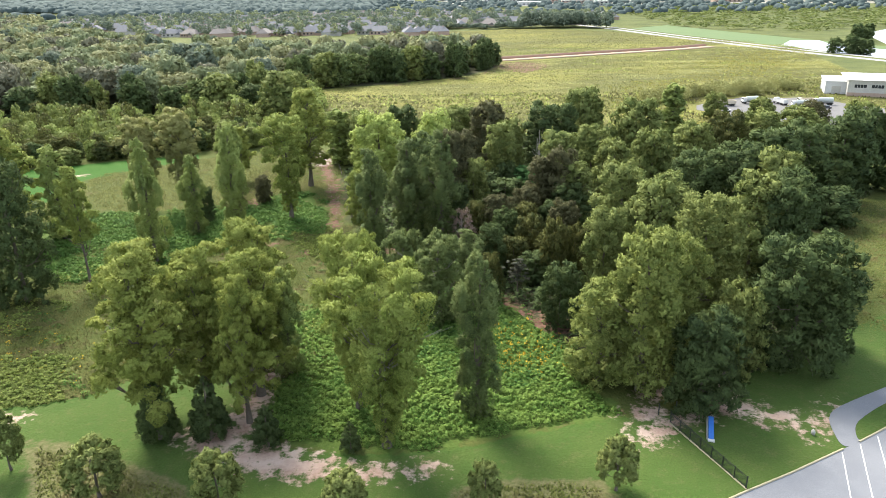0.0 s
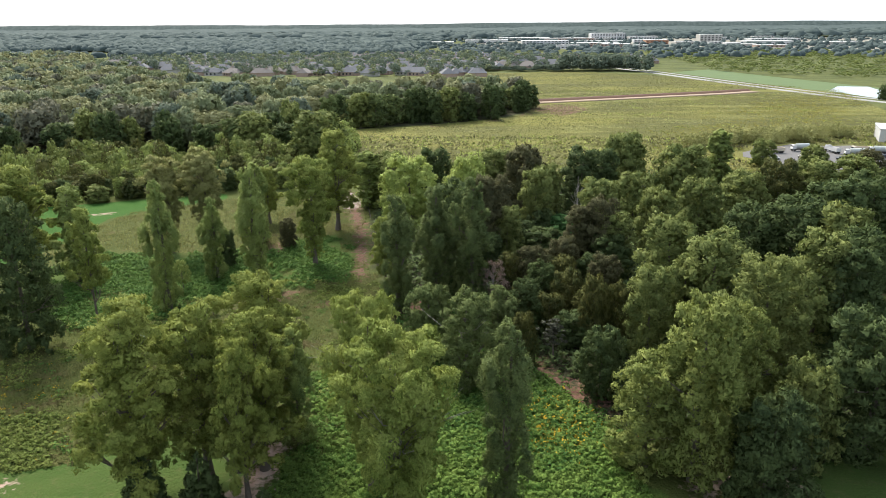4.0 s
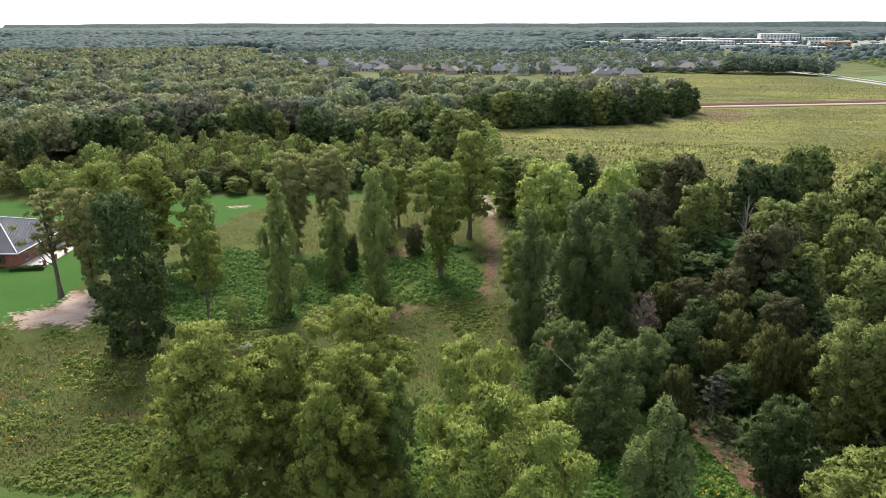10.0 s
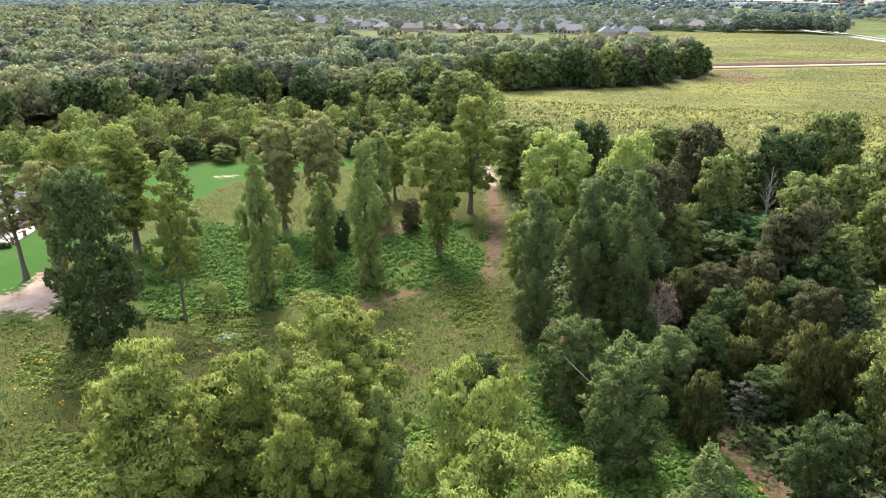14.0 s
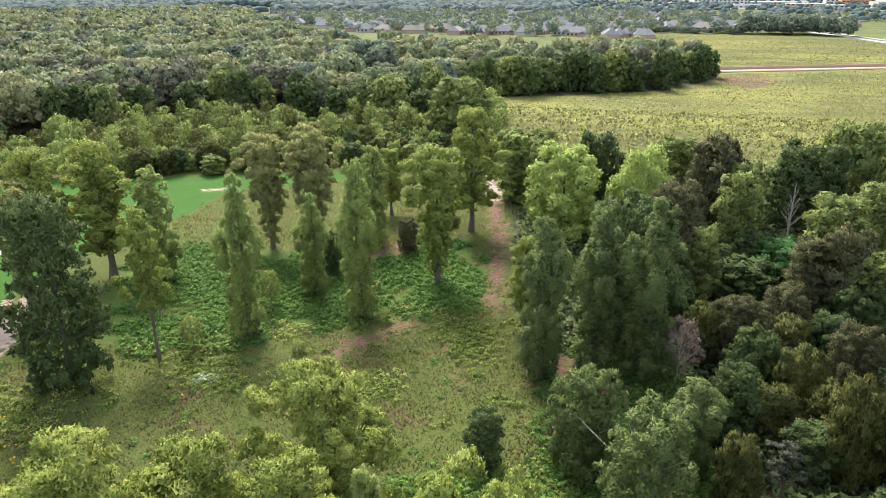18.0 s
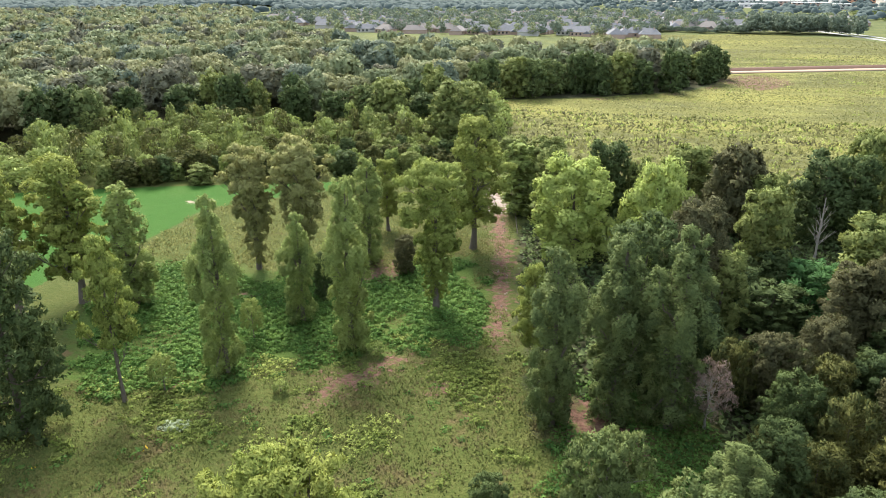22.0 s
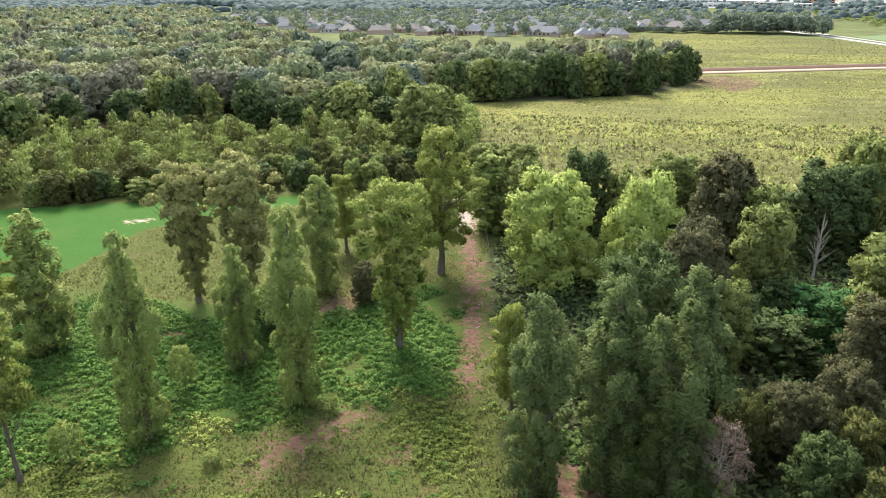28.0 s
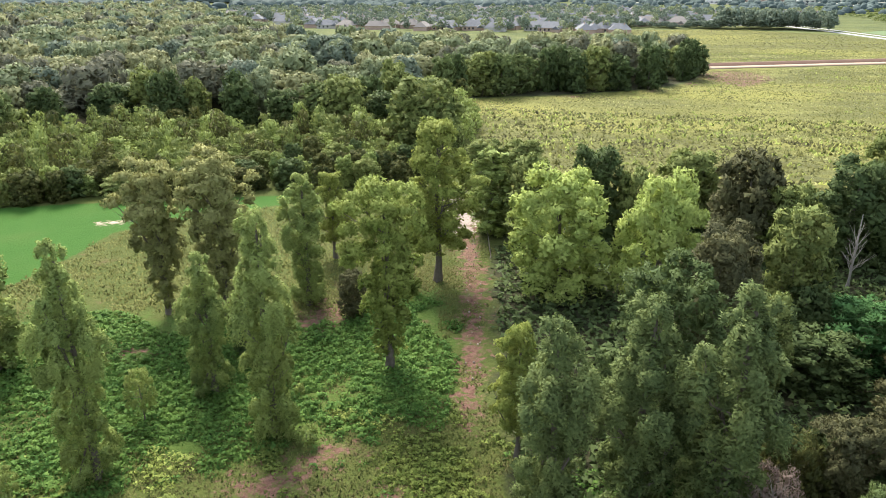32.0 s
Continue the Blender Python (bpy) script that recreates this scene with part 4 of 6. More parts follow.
# ---- fence, ramp and small things by the car park ----
def metal_fence(x0, y0, x1, y1, bays, h=1.8):
    top = tagged(new("metal_fence"), "black metal picket fence across the lawn", "fence")
    top.matrix_world = Matrix.Translation((x0, y0, 0)) @ Matrix.Rotation(math.atan2(y1 - y0, x1 - x0), 4, "Z")
    length = math.hypot(x1 - x0, y1 - y0)
    post, picket = None, None
    for i in range(bays + 1):
        x = length * i / bays
        if post is None:
            post = part("post", box(-0.06, -0.06, -0.1, 0.06, 0.06, h + 0.15, 0.01), METAL_BLACK, top)
        else:
            p = new("post", post.data)
            p.parent, p.location = top, (x, 0, 0)
    for z in (0.25, h - 0.25, h - 0.02):
        part("rail", box(0, -0.025, z - 0.025, length, 0.025, z + 0.025), METAL_BLACK, top)
    for i in range(int(length / 0.16)):
        if picket is None:
            picket = part("picket", box(-0.02, -0.012, 0.08, 0.02, 0.012, h + 0.05), METAL_BLACK, top)
        p = new("picket", picket.data)
        p.parent, p.location = top, (0.12 + 0.16 * i, 0, 0)
    part("footing", box(-0.2, -0.12, -0.1, length + 0.2, 0.12, 0.05, 0.02), KERB_STONE, top, "tan concrete strip under the fence")


metal_fence(33.1, 86.1, 38.4, 71.9, 7)
for x, y, h in ((32.0, 88.2, 2.0), (34.7, 88.6, 2.0), (42.4, 91.0, 2.1)):
    tagged(part("gate_post", box(x - 0.08, y - 0.08, -0.2, x + 0.08, y + 0.08, h, 0.015), METAL_BLACK, None), "black metal gate post on bare clay", "post", "gate posts")


def agility_ramp(x, y, turn):
    top = tagged(new("exercise_ramp"), "bright blue sloping exercise ramp on the lawn", "ramp")
    top.matrix_world = Matrix.Translation((x, y, 0)) @ Matrix.Rotation(radians(turn), 4, "Z")
    tilt = Matrix.Translation((0, 0, 0.75)) @ Matrix.Rotation(radians(14), 4, "Y")
    part("board", box(-2.1, -0.36, -0.05, 2.1, 0.36, 0.05, 0.02, tilt), BLUE, top)
    part("side_rail", box(-2.1, -0.62, -0.35, 2.1, -0.40, -0.12, 0.02, tilt), PALE_BARK, top, "pale weathered side rail")
    part("foot_board", box(1.9, -0.45, 0.0, 2.5, 0.45, 0.22, 0.03), WHITE, top, "white foot of the ramp")
    for sx, hh in ((-1.7, 1.05), (1.2, 0.35)):
        for sy in (-0.3, 0.3):
            part("leg", box(sx - 0.05, sy - 0.05, -0.1, sx + 0.05, sy + 0.05, hh), METAL_BLACK, top)


agility_ramp(38.2, 83.8, -108)
for x, y in ((38.6, 89.6), (52.4, 82.9), (24.8, 75.3)):
    bm = bmesh.new()
    bmesh.ops.create_icosphere(bm, subdivisions=2, radius=0.42)
    for w in bm.verts:
        w.co = Vector((w.co.x * 0.7, w.co.y * 0.8, w.co.z * 1.2)) * (1 + 0.25 * noise.noise(w.co * 3 + Vector((x, y, 0)))) + Vector((x, y, 0.35))
    tagged(part("pale_stone", bm, CONCRETE, None), "pale upright stone on the worn lawn", "stone", "pale stones")


def wire_fence(line):
    top = tagged(new("wire_fence"), "low rusty wire fence beside the sandy trail", "fence")
    top.location = (*line[0], 0)
    for (ax, ay), (bx, by) in zip(line, line[1:]):
        n = int(math.hypot(bx - ax, by - ay) / 3.0)
        for i in range(n):
            px, py = ax + (bx - ax) * i / n - line[0][0], ay + (by - ay) * i / n - line[0][1]
            part("post", box(px - 0.06, py - 0.06, -0.1, px + 0.06, py + 0.06, 1.5, 0.01), BARK, top)
        for z in (0.5, 0.95, 1.35):
            v, f = tube([(ax - line[0][0], ay - line[0][1], z), (bx - line[0][0], by - line[0][1], z)], [0.03, 0.03], 4)
            w = new("wire", mesh_of("wire", v, f, [BARK]))
            w.parent = top


wire_fence([(-46.5, 285), (-41.5, 262), (-37.5, 245), (-33.5, 226)])


# ---- brick building with the hipped metal roof ----
def hip_building():
    top = tagged(new("brick_building"), "long red-brick building with a blue-grey hipped metal roof", "building")
    top.matrix_world = Matrix.Translation((-147.0, 163.4, 0)) @ Matrix.Rotation(radians(104), 4, "Z")
    L, W, E, R = 27.0, 30.0, 3.9, 9.6  # x along the long wall, y away from it
    part("wall", box(0, 0, -0.2, L, 0.3, E), BRICK, top)
    part("wall", box(0, W - 0.3, -0.2, L, W, E), BRICK, top)
    part("wall", box(0, 0.3, -0.2, 0.3, W - 0.3, E), BRICK, top)
    part("wall", box(L - 0.3, 0.3, -0.2, L, W - 0.3, E), BRICK, top)
    o = 0.9
    c = [Vector(p) for p in ((-o, -o, E), (L + o, -o, E), (L + o, W + o, E), (-o, W + o, E))]
    a, b = Vector((L / 2 - 0.6, W / 2 - 3, R)), Vector((L / 2 + 0.6, W / 2 + 3, R))
    for corners in ((c[0], c[1], a), (c[1], c[2], b, a), (c[2], c[3], b), (c[3], c[0], a, b)):
        bm = bmesh.new()
        lo = [bm.verts.new(p) for p in corners]
        bm.faces.new(lo)
        bmesh.ops.solidify(bm, geom=bm.faces[:], thickness=0.16)
        part("roof_slope", bm, ROOF_METAL, top)
        # standing seams up the slope
        n = (corners[1] - corners[0]).cross(corners[2] - corners[0]).normalized()
        n = n if n.z > 0 else -n
        along = (corners[1] - corners[0]).normalized()
        up = n.cross(along)
        up = up if up.z > 0 else -up
        width = (corners[1] - corners[0]).length
        peak = (a - corners[0]).dot(along), (a - corners[0]).dot(up)
        peak2 = (b - corners[0]).dot(along)
        lo_p, hi_p = sorted((peak[0], peak2)) if len(corners) == 4 else (peak[0], peak[0])
        if len(corners) == 3:
            lo_p = hi_p = (corners[2] - corners[0]).dot(along)
        rise = (corners[2] - corners[0]).dot(up)
        k = 0.6
        while k < width:
            reach = rise * min(1.0, k / max(lo_p, 0.1), (width - k) / max(width - hi_p, 0.1))
            p0, p1 = corners[0] + along * k + n * 0.10, corners[0] + along * k + up * reach + n * 0.10
            v, f = tube([p0, p1], [0.055, 0.055], 4)
            s = new("roof_seam", mesh_of("roof_seam", v, f, [ROOF_METAL]))
            s.parent = top
            k += 0.62
    for p, q in ((c[0], a), (c[1], a), (c[2], b), (c[3], b), (a, b)):
        v, f = tube([p + Vector((0, 0, 0.12)), q + Vector((0, 0, 0.12))], [0.16, 0.16], 6)
        s = tagged(new("ridge_cap", mesh_of("ridge_cap", v, f, [ROOF_TRIM])), "pale metal ridge cap")
        s.parent = top
    for p, q in zip(c, c[1:] + c[:1]):
        v, f = tube([p + Vector((0, 0, -0.12)), q + Vector((0, 0, -0.12))], [0.17, 0.17], 5)
        s = new("gutter", mesh_of("gutter", v, f, [ROOF_TRIM]))
        s.parent = top
    for i in range(5):
        x = 3.0 + 5.0 * i
        w = part("window", box(x, -0.04, 0.9, x + 1.6, 0.06, 2.7), GLASS_DARK, top)
        part("frame", box(x - 0.1, -0.06, 2.7, x + 1.7, 0.05, 2.82), WHITE, w)
        part("sill", box(x - 0.1, -0.10, 0.78, x + 1.7, 0.05, 0.9), WHITE, w)
    for i in range(4):
        y = 4.0 + 6.0 * i
        part("window", box(-0.04, y, 0.9, 0.06, y + 1.6, 2.7), GLASS_DARK, top)
    tagged(part("terrace", box(-0.5, -6.5, -0.2, L + 2, -0.02, 0.10, m=top.matrix_world.copy()), CONCRETE, None), "pale concrete terrace beside the brick building", "terrace", kind="structure")
    for i in range(6):
        m = top.matrix_world @ Matrix.Translation((1.0 + 5.0 * i, -6.2, 0))
        tagged(part("pillar", box(-0.3, -0.3, 0.0, 0.3, 0.3, 1.5, 0.04, m), BRICK, None), "short brick pillar on the terrace edge", "pillar", "terrace pillars")
    for i in range(5):
        m = top.matrix_world @ Matrix.Translation((4.0 + 4.6 * i, -3.6, 0))
        bench = tagged(new("bench"), "pale bench on the concrete terrace", "bench", "terrace benches")
        bench.matrix_world = m
        part("seat", box(-0.9, -0.25, 0.42, 0.9, 0.25, 0.48, 0.01), WHITE, bench)
        for sx in (-0.7, 0.6):
            part("leg", box(sx, -0.2, 0.10, sx + 0.1, 0.2, 0.42), CONCRETE, bench)


hip_building()


def hedge(x0, y0, x1, y1, h, w):
    """A clipped hedge: leaves over a long low box."""
    rng = np.random.default_rng(77)
    n = 1500
    s, side, z = rng.random(n), rng.uniform(-w / 2, w / 2, n), rng.uniform(0.05, h, n)
    d = unit(np.array([x1 - x0, y1 - y0]))
    at = np.column_stack([x0 + s * (x1 - x0) - side * d[1], y0 + s * (y1 - y0) + side * d[0], z])
    out = unit(np.column_stack([-side * d[1], side * d[0], z - 0.3 * h]) + 0.3 * rng.normal(size=(n, 3)))
    v, f = cards(at, out, 0.30, rng)
    tagged(new("hedge", mesh_of("hedge", mats=[LEAF["dark"]], **crowned(v, f))), "low clipped hedge beside the brick building", "hedge")


hedge(-146.8, 160.4, -139.6, 163.8, 1.1, 1.2)


# ---- works building, lorries and cars in the yard ----
def works_building():
    top = tagged(new("works_building"), "low cream works building with dark window bands", "building")
    top.matrix_world = Matrix.Translation((206.0, 378.0, 0)) @ Matrix.Rotation(radians(-22), 4, "Z")
    part("wall", box(10, 0, -0.2, 70, 30, 8.5), SIDING, top)
    part("wall", box(0, 6, -0.2, 10, 30, 6.5), WHITE, top)
    part("plinth", box(9.9, -0.15, -0.2, 70, -0.02, 2.0), HOUSE_BRICK, top)
    bm = bmesh.new()
    prof = ((9.2, -1.0, 8.52), (9.2, 15.0, 10.6), (9.2, 31.0, 8.52))
    a = [bm.verts.new(p) for p in prof]
    b = [bm.verts.new((71, p[1], p[2])) for p in prof]
    bm.faces.new((a[0], a[1], b[1], b[0]))
    bm.faces.new((a[1], a[2], b[2], b[1]))
    bm.faces.new(a)
    bm.faces.new(b)
    part("roof", bm, WHITE, top)
    part("roof", box(-0.4, 5.6, 6.52, 10, 30.4, 6.9), WHITE, top)
    for i in range(7):
        x = 13 + 8.0 * i
        w = part("window", box(x, -0.08, 4.6, x + 5.6, -0.01, 6.2), GLASS_DARK, top)
        for k in range(1, 4):
            part("mullion", box(x + 1.4 * k - 0.06, -0.12, 4.6, x + 1.4 * k + 0.06, -0.085, 6.2), WHITE, w)
    part("roller_door", box(3.2, 5.9, 0, 7.6, 5.97, 4.2), SIDING, top)


works_building()


def lorry(x, y, turn, kind, paint, label):
    top = tagged(new("lorry"), label, "lorry", "yard lorries")
    top.matrix_world = Matrix.Translation((x, y, 0.06)) @ Matrix.Rotation(radians(turn), 4, "Z")
    part("chassis", box(-4.4, -1.0, 0.75, 4.4, 1.0, 1.05), METAL_BLACK, top)
    cab = box(2.6, -1.2, 1.05, 4.6, 1.2, 3.1, 0.18)
    for w in cab.verts:
        if w.co.x > 4 and w.co.z > 2:
            w.co.x -= 0.5
    c = part("cab", cab, WHITE if kind == "tank" else paint, top)
    part("windscreen", box(4.22, -1.0, 2.1, 4.30, 1.0, 2.8), GLASS_DARK, c)
    if kind == "tank":
        part("tank", drum(1.25, 6.6, Matrix.Translation((-1.0, 0, 2.4))), paint, top)
    else:
        bed = box(-4.5, -1.25, 1.1, 2.3, 1.25, 2.7)
        up = [fc for fc in bed.faces if fc.normal.z > 0.9]
        inner = bmesh.ops.inset_region(bed, faces=up, thickness=0.12)
        for fc in up:
            for w in fc.verts:
                w.co.z -= 1.1
        part("tipper_bed", bed, paint, top)
    wheel = None
    for wx in (-3.4, -2.2, 3.3):
        for wy in (-1.05, 1.05):
            if wheel is None:
                wheel = part("wheel", drum(0.52, 0.42, Matrix.Rotation(radians(90), 4, "Z"), 14, 0.15), RUBBER, top)
                wheel.location = (wx, wy, 0.52)
            else:
                w = new("wheel", wheel.data)
                w.parent, w.location = top, (wx, wy, 0.52)


def car(x, y, turn, paint, label):
    top = tagged(new("car"), label, "car", "yard cars")
    top.matrix_world = Matrix.Translation((x, y, 0.06)) @ Matrix.Rotation(radians(turn), 4, "Z")
    body = part("body", box(-2.2, -0.9, 0.35, 2.2, 0.9, 0.95, 0.12), paint, top)
    cabin = box(-1.5, -0.8, 0.95, 1.0, 0.8, 1.5, 0.05)
    for w in cabin.verts:
        if w.co.z > 1.2:
            w.co.x *= 0.7
            w.co.y *= 0.85
    part("cabin", cabin, GLASS_DARK, top)
    for wx in (-1.4, 1.4):
        for wy in (-0.82, 0.82):
            part("wheel", drum(0.33, 0.22, Matrix.Translation((wx, wy, 0.33)) @ Matrix.Rotation(radians(90), 4, "Z"), 12), RUBBER, top)


lorry(142.0, 350.0, 184, "tipper", SAND_PAINT, "tan tipper lorry with an empty bed in the yard")
lorry(156.5, 356.0, 190, "tank", TANK, "lorry with a grey-green tank in the yard")
lorry(176.0, 343.0, 172, "tank", TANK, "lorry with a grey-green tank in the yard")
lorry(190.0, 349.0, 165, "tank", TANK, "lorry with a grey-green tank in the yard")
lorry(183.0, 352.5, 190, "tipper", SAND_PAINT, "tan tipper lorry with an empty bed in the yard")
lorry(170.0, 352.0, 100, "tipper", WHITE, "white tipper lorry in the yard")
CAR_PAINTS = (plain("dark_car_paint", (0.03, 0.03, 0.035), (0.04, 0.04, 0.05), 1.0, 0.3), plain("silver_car_paint", (0.48, 0.49, 0.50), (0.54, 0.55, 0.56), 1.0, 0.3), WHITE)
for i, (x, y, turn) in enumerate(((162, 322, 20), (168, 325, 24), (174, 327, 18), (165, 333, 160), (172, 335, 165), (180, 333, 150), (186, 338, 155), (130, 338, 10), (136, 334, 12), (150, 338, 30))):
    k = (0, 1, 0, 0, 1, 2, 0, 1, 2, 0)[i]
    car(x, y, turn, CAR_PAINTS[k], ("dark parked car in the gravel yard", "silver parked car in the gravel yard", "white parked car in the gravel yard")[k])

# ---- trees, place by place: kind, x, y, height, crown radius ----
for kind, x, y, h, r in (
    ("oak", -42.0, 86.5, 30.0, 8.8),
    ("oak", -36.5, 93.5, 26.5, 7.6),
    ("oak", -31.5, 106.5, 26.8, 8.2),
    ("oak", -29.0, 95.2, 25.5, 7.4),
    ("oak", -28.9, 87.6, 24.5, 4.6),
    ("oakl", -8.0, 81.5, 28.5, 8.2),
    ("oakl", -13.0, 91.0, 29.5, 6.2),
    ("lime", -19.5, 216.7, 23, 10.6),
    ("lime", -2.5, 214, 24, 8.2),
    ("vine", -25.5, 101.2, 19.6, 2.9),
    ("ivy", 5.0, 88.7, 26.8, 3.5),
    ("domed", -8.0, 130.6, 15.4, 5.1),
    ("domed", -0.6, 119.8, 18.7, 5.2),
    ("ivy", 5.0, 133.6, 14.0, 3.6),
    ("pine", 15.3, 131.0, 8.4, 2.9),
):
    plant(kind, x, y, h, r, bare=(kind in ('oakl', 'domed') and x < 10))
for kind, x, y, h, r in (
    ("domel", 30.8, 95.0, 28.8, 6.6),
    ("domel", 25.2, 98.1, 18.7, 5.9),
    ("domel", 38.4, 103.5, 24.4, 5.5),
    ("dark", 38.5, 89.8, 16.8, 6.2),
    ("dark", 58.3, 103.0, 23.8, 9.9),
    ("dome", 47.0, 99.6, 16.8, 5.6),
    ("dark", 66.4, 108.6, 16.1, 4.9),
    ("dark", 21.9, 117.5, 13.2, 4.7),
    ("dome", 39.6, 145.5, 26.0, 7.2),
    ("dome", 32.3, 129.7, 20.0, 4.8),
    ("dome", 44.2, 132.7, 26.0, 7.3),
    ("dome", 47.6, 116.7, 27.0, 7.1),
    ("dark", 60.3, 161.2, 24.0, 6.8),
    # dark leaves on some of this row stand in for its shaded right sides
    ("dark", 69.8, 160.8, 26.0, 8.3),
    ("dark", 87.7, 181.3, 25.0, 7.9),
    ("dome", 76.0, 152.2, 26.0, 6.9),
):
    plant(kind, x, y, h, r)
for kind, x, y, h, r in (
    # more of the row, again with its shaded sides put into dark leaves
    ("dark", 99.8, 187.0, 25.0, 7.5),
    ("dark", 112.6, 192.0, 26.0, 8.0),
    ("dark", 136.0, 200.0, 27.0, 8.3),
    ("dark", 124.2, 203.8, 25.0, 8.3),
    ("dark", 67.6, 130.2, 24.0, 5.2),
    ("dome", 63.4, 133.8, 26.0, 6.5),
    ("dark", 73.0, 139.5, 25.0, 6.7),
    ("dome", 39.7, 135.0, 20.0, 4.8),
    ("dome", 39.8, 113.7, 22.0, 4.6),
    ("dark", 99.7, 171.4, 10.4, 7.5),
    ("plum", 13.5, 164.0, 12.3, 5.2),
    ("scrub", 20.1, 161.3, 10.7, 4.8),
    ("scrub", 23.9, 137.0, 14.5, 4.2),
    ("dark", 10.6, 141.1, 12.8, 4.0),
    ("scrub", 29.6, 139.4, 12.2, 4.0),
    ("dark", 15.2, 167.0, 8.8, 5.0),
    ("plum", 21.5, 170.4, 12.3, 5.0),
):
    plant(kind, x, y, h, r)
for kind, x, y, h, r in (
    ("scrub", 20.0, 150.4, 10.8, 4.8),
    ("scrub", 24.3, 144.5, 9.3, 4.8),
    ("dark", 14.7, 153.9, 11.6, 4.3),
    ("scrub", 9.7, 142.1, 10.3, 3.6),
    ("dark", 28.3, 167.5, 8.9, 4.9),
    ("plum", 29.2, 157.8, 12.1, 4.6),
    ("scrub", 8.3, 163.2, 10.7, 3.9),
    ("scrub", 15.7, 144.0, 8.4, 4.3),
    ("dark", 19.6, 137.6, 7.2, 4.5),
    ("scrub", 9.4, 127.2, 11.2, 3.1),
    ("red", 4.5, 156.0, 10.5, 3.9),
    ("ivy", -16.2, 151.7, 27.0, 4.0),
    ("ivy", -8.1, 156.0, 27.8, 4.6),
    ("ivy", -0.5, 155.1, 30.1, 5.0),
    ("oak", -20.9, 166.3, 18.4, 3.6),
    ("dark", -5.4, 168.6, 27.0, 7.0),
):
    plant(kind, x, y, h, r)
for kind, x, y, h, r in (
    ("plum", 2.5, 186.2, 25.0, 5.6),
    ("vine", -36.3, 242.6, 19.7, 5.2),
    ("dome", -27.8, 241.3, 20.0, 5.4),
    ("dark", -14.0, 248.4, 20.0, 7.2),
    ("dome", 6.8, 257.9, 18.0, 8.8),
    ("plum", 16.2, 241.1, 22.0, 8.6),
    ("plum", 5.9, 199.5, 21.0, 5.3),
    ("dome", 17.7, 208.9, 22.0, 5.4),
    ("dark", 35.1, 240.4, 22.0, 6.9),
    ("dark", 19.0, 203.9, 10.0, 5.0),
    ("dome", 8.6, 186.0, 16.0, 4.4),
    ("dome", -5.5, 246.9, 16.0, 5.6),
    ("dome", 23.1, 236.3, 17.0, 6.0),
    ("dome", 52.5, 256.7, 24.0, 9.3),
    ("dome", 33.7, 195.2, 22.0, 6.9),
    ("plum", 31.5, 180.0, 20.0, 6.5),
):
    plant(kind, x, y, h, r)
for kind, x, y, h, r in (
    ("dark", 42.7, 247.4, 20.0, 7.3),
    ("dark", 11.1, 196.6, 9.0, 6.6),
    ("dark", 17.9, 191.7, 8.0, 7.0),
    ("kudzu", 26.8, 201.0, 9.0, 9.0),
    ("dark", 3.6, 175.7, 12.0, 4.6),
    ("dark", 32.6, 173.9, 12.0, 5.8),
    ("vine", 91.6, 277.0, 22.0, 5.4),
    ("dome", 68.6, 244.7, 22.0, 9.9),
    ("dome", 47.9, 218.8, 18.0, 7.9),
    ("dome", 49.6, 195.7, 18.0, 6.7),
    ("dome", 80.3, 220.0, 18.0, 8.2),
    ("scrub", 101.1, 244.7, 16.9, 8.5),
    ("dome", 115.7, 251.6, 16.0, 9.1),
    ("dome", 35.0, 177.4, 17.0, 5.3),
    ("plum", 26.6, 180.1, 18.0, 5.3),
    ("dome", 134.9, 261.6, 15.0, 9.7),
):
    plant(kind, x, y, h, r)
for kind, x, y, h, r in (
    ("dome", 55.6, 279.0, 20.0, 8.2),
    ("dome", 65.1, 210.5, 18.0, 7.3),
    ("oak", -42.0, 215.2, 32.0, 7.6),
    ("brown", -83.9, 191.8, 27.8, 6.0),
    ("brown", -73.8, 193.5, 29.5, 6.4),
    ("vine", -67.5, 152.2, 29.9, 3.7),
    ("vine", -63.7, 171.5, 21.3, 3.3),
    ("vine", -51.3, 164.8, 30.2, 4.1),
    ("vine", -61.8, 200.6, 24.1, 4.2),
    ("oak", -65.0, 221.8, 18.9, 4.4),
    ("oakl", -41.7, 182.9, 29.7, 6.8),
    ("plum", -52.5, 197.6, 9.0, 2.6),
    ("dark", -63.9, 181.5, 10.1, 2.1),
    ("bigvine", -86.0, 130.9, 32.7, 7.0),
    ("oak", -108.5, 168.1, 30.2, 8.4),
    ("lean", -77.7, 141.0, 27.0, 4.2),
):
    plant(kind, x, y, h, r)
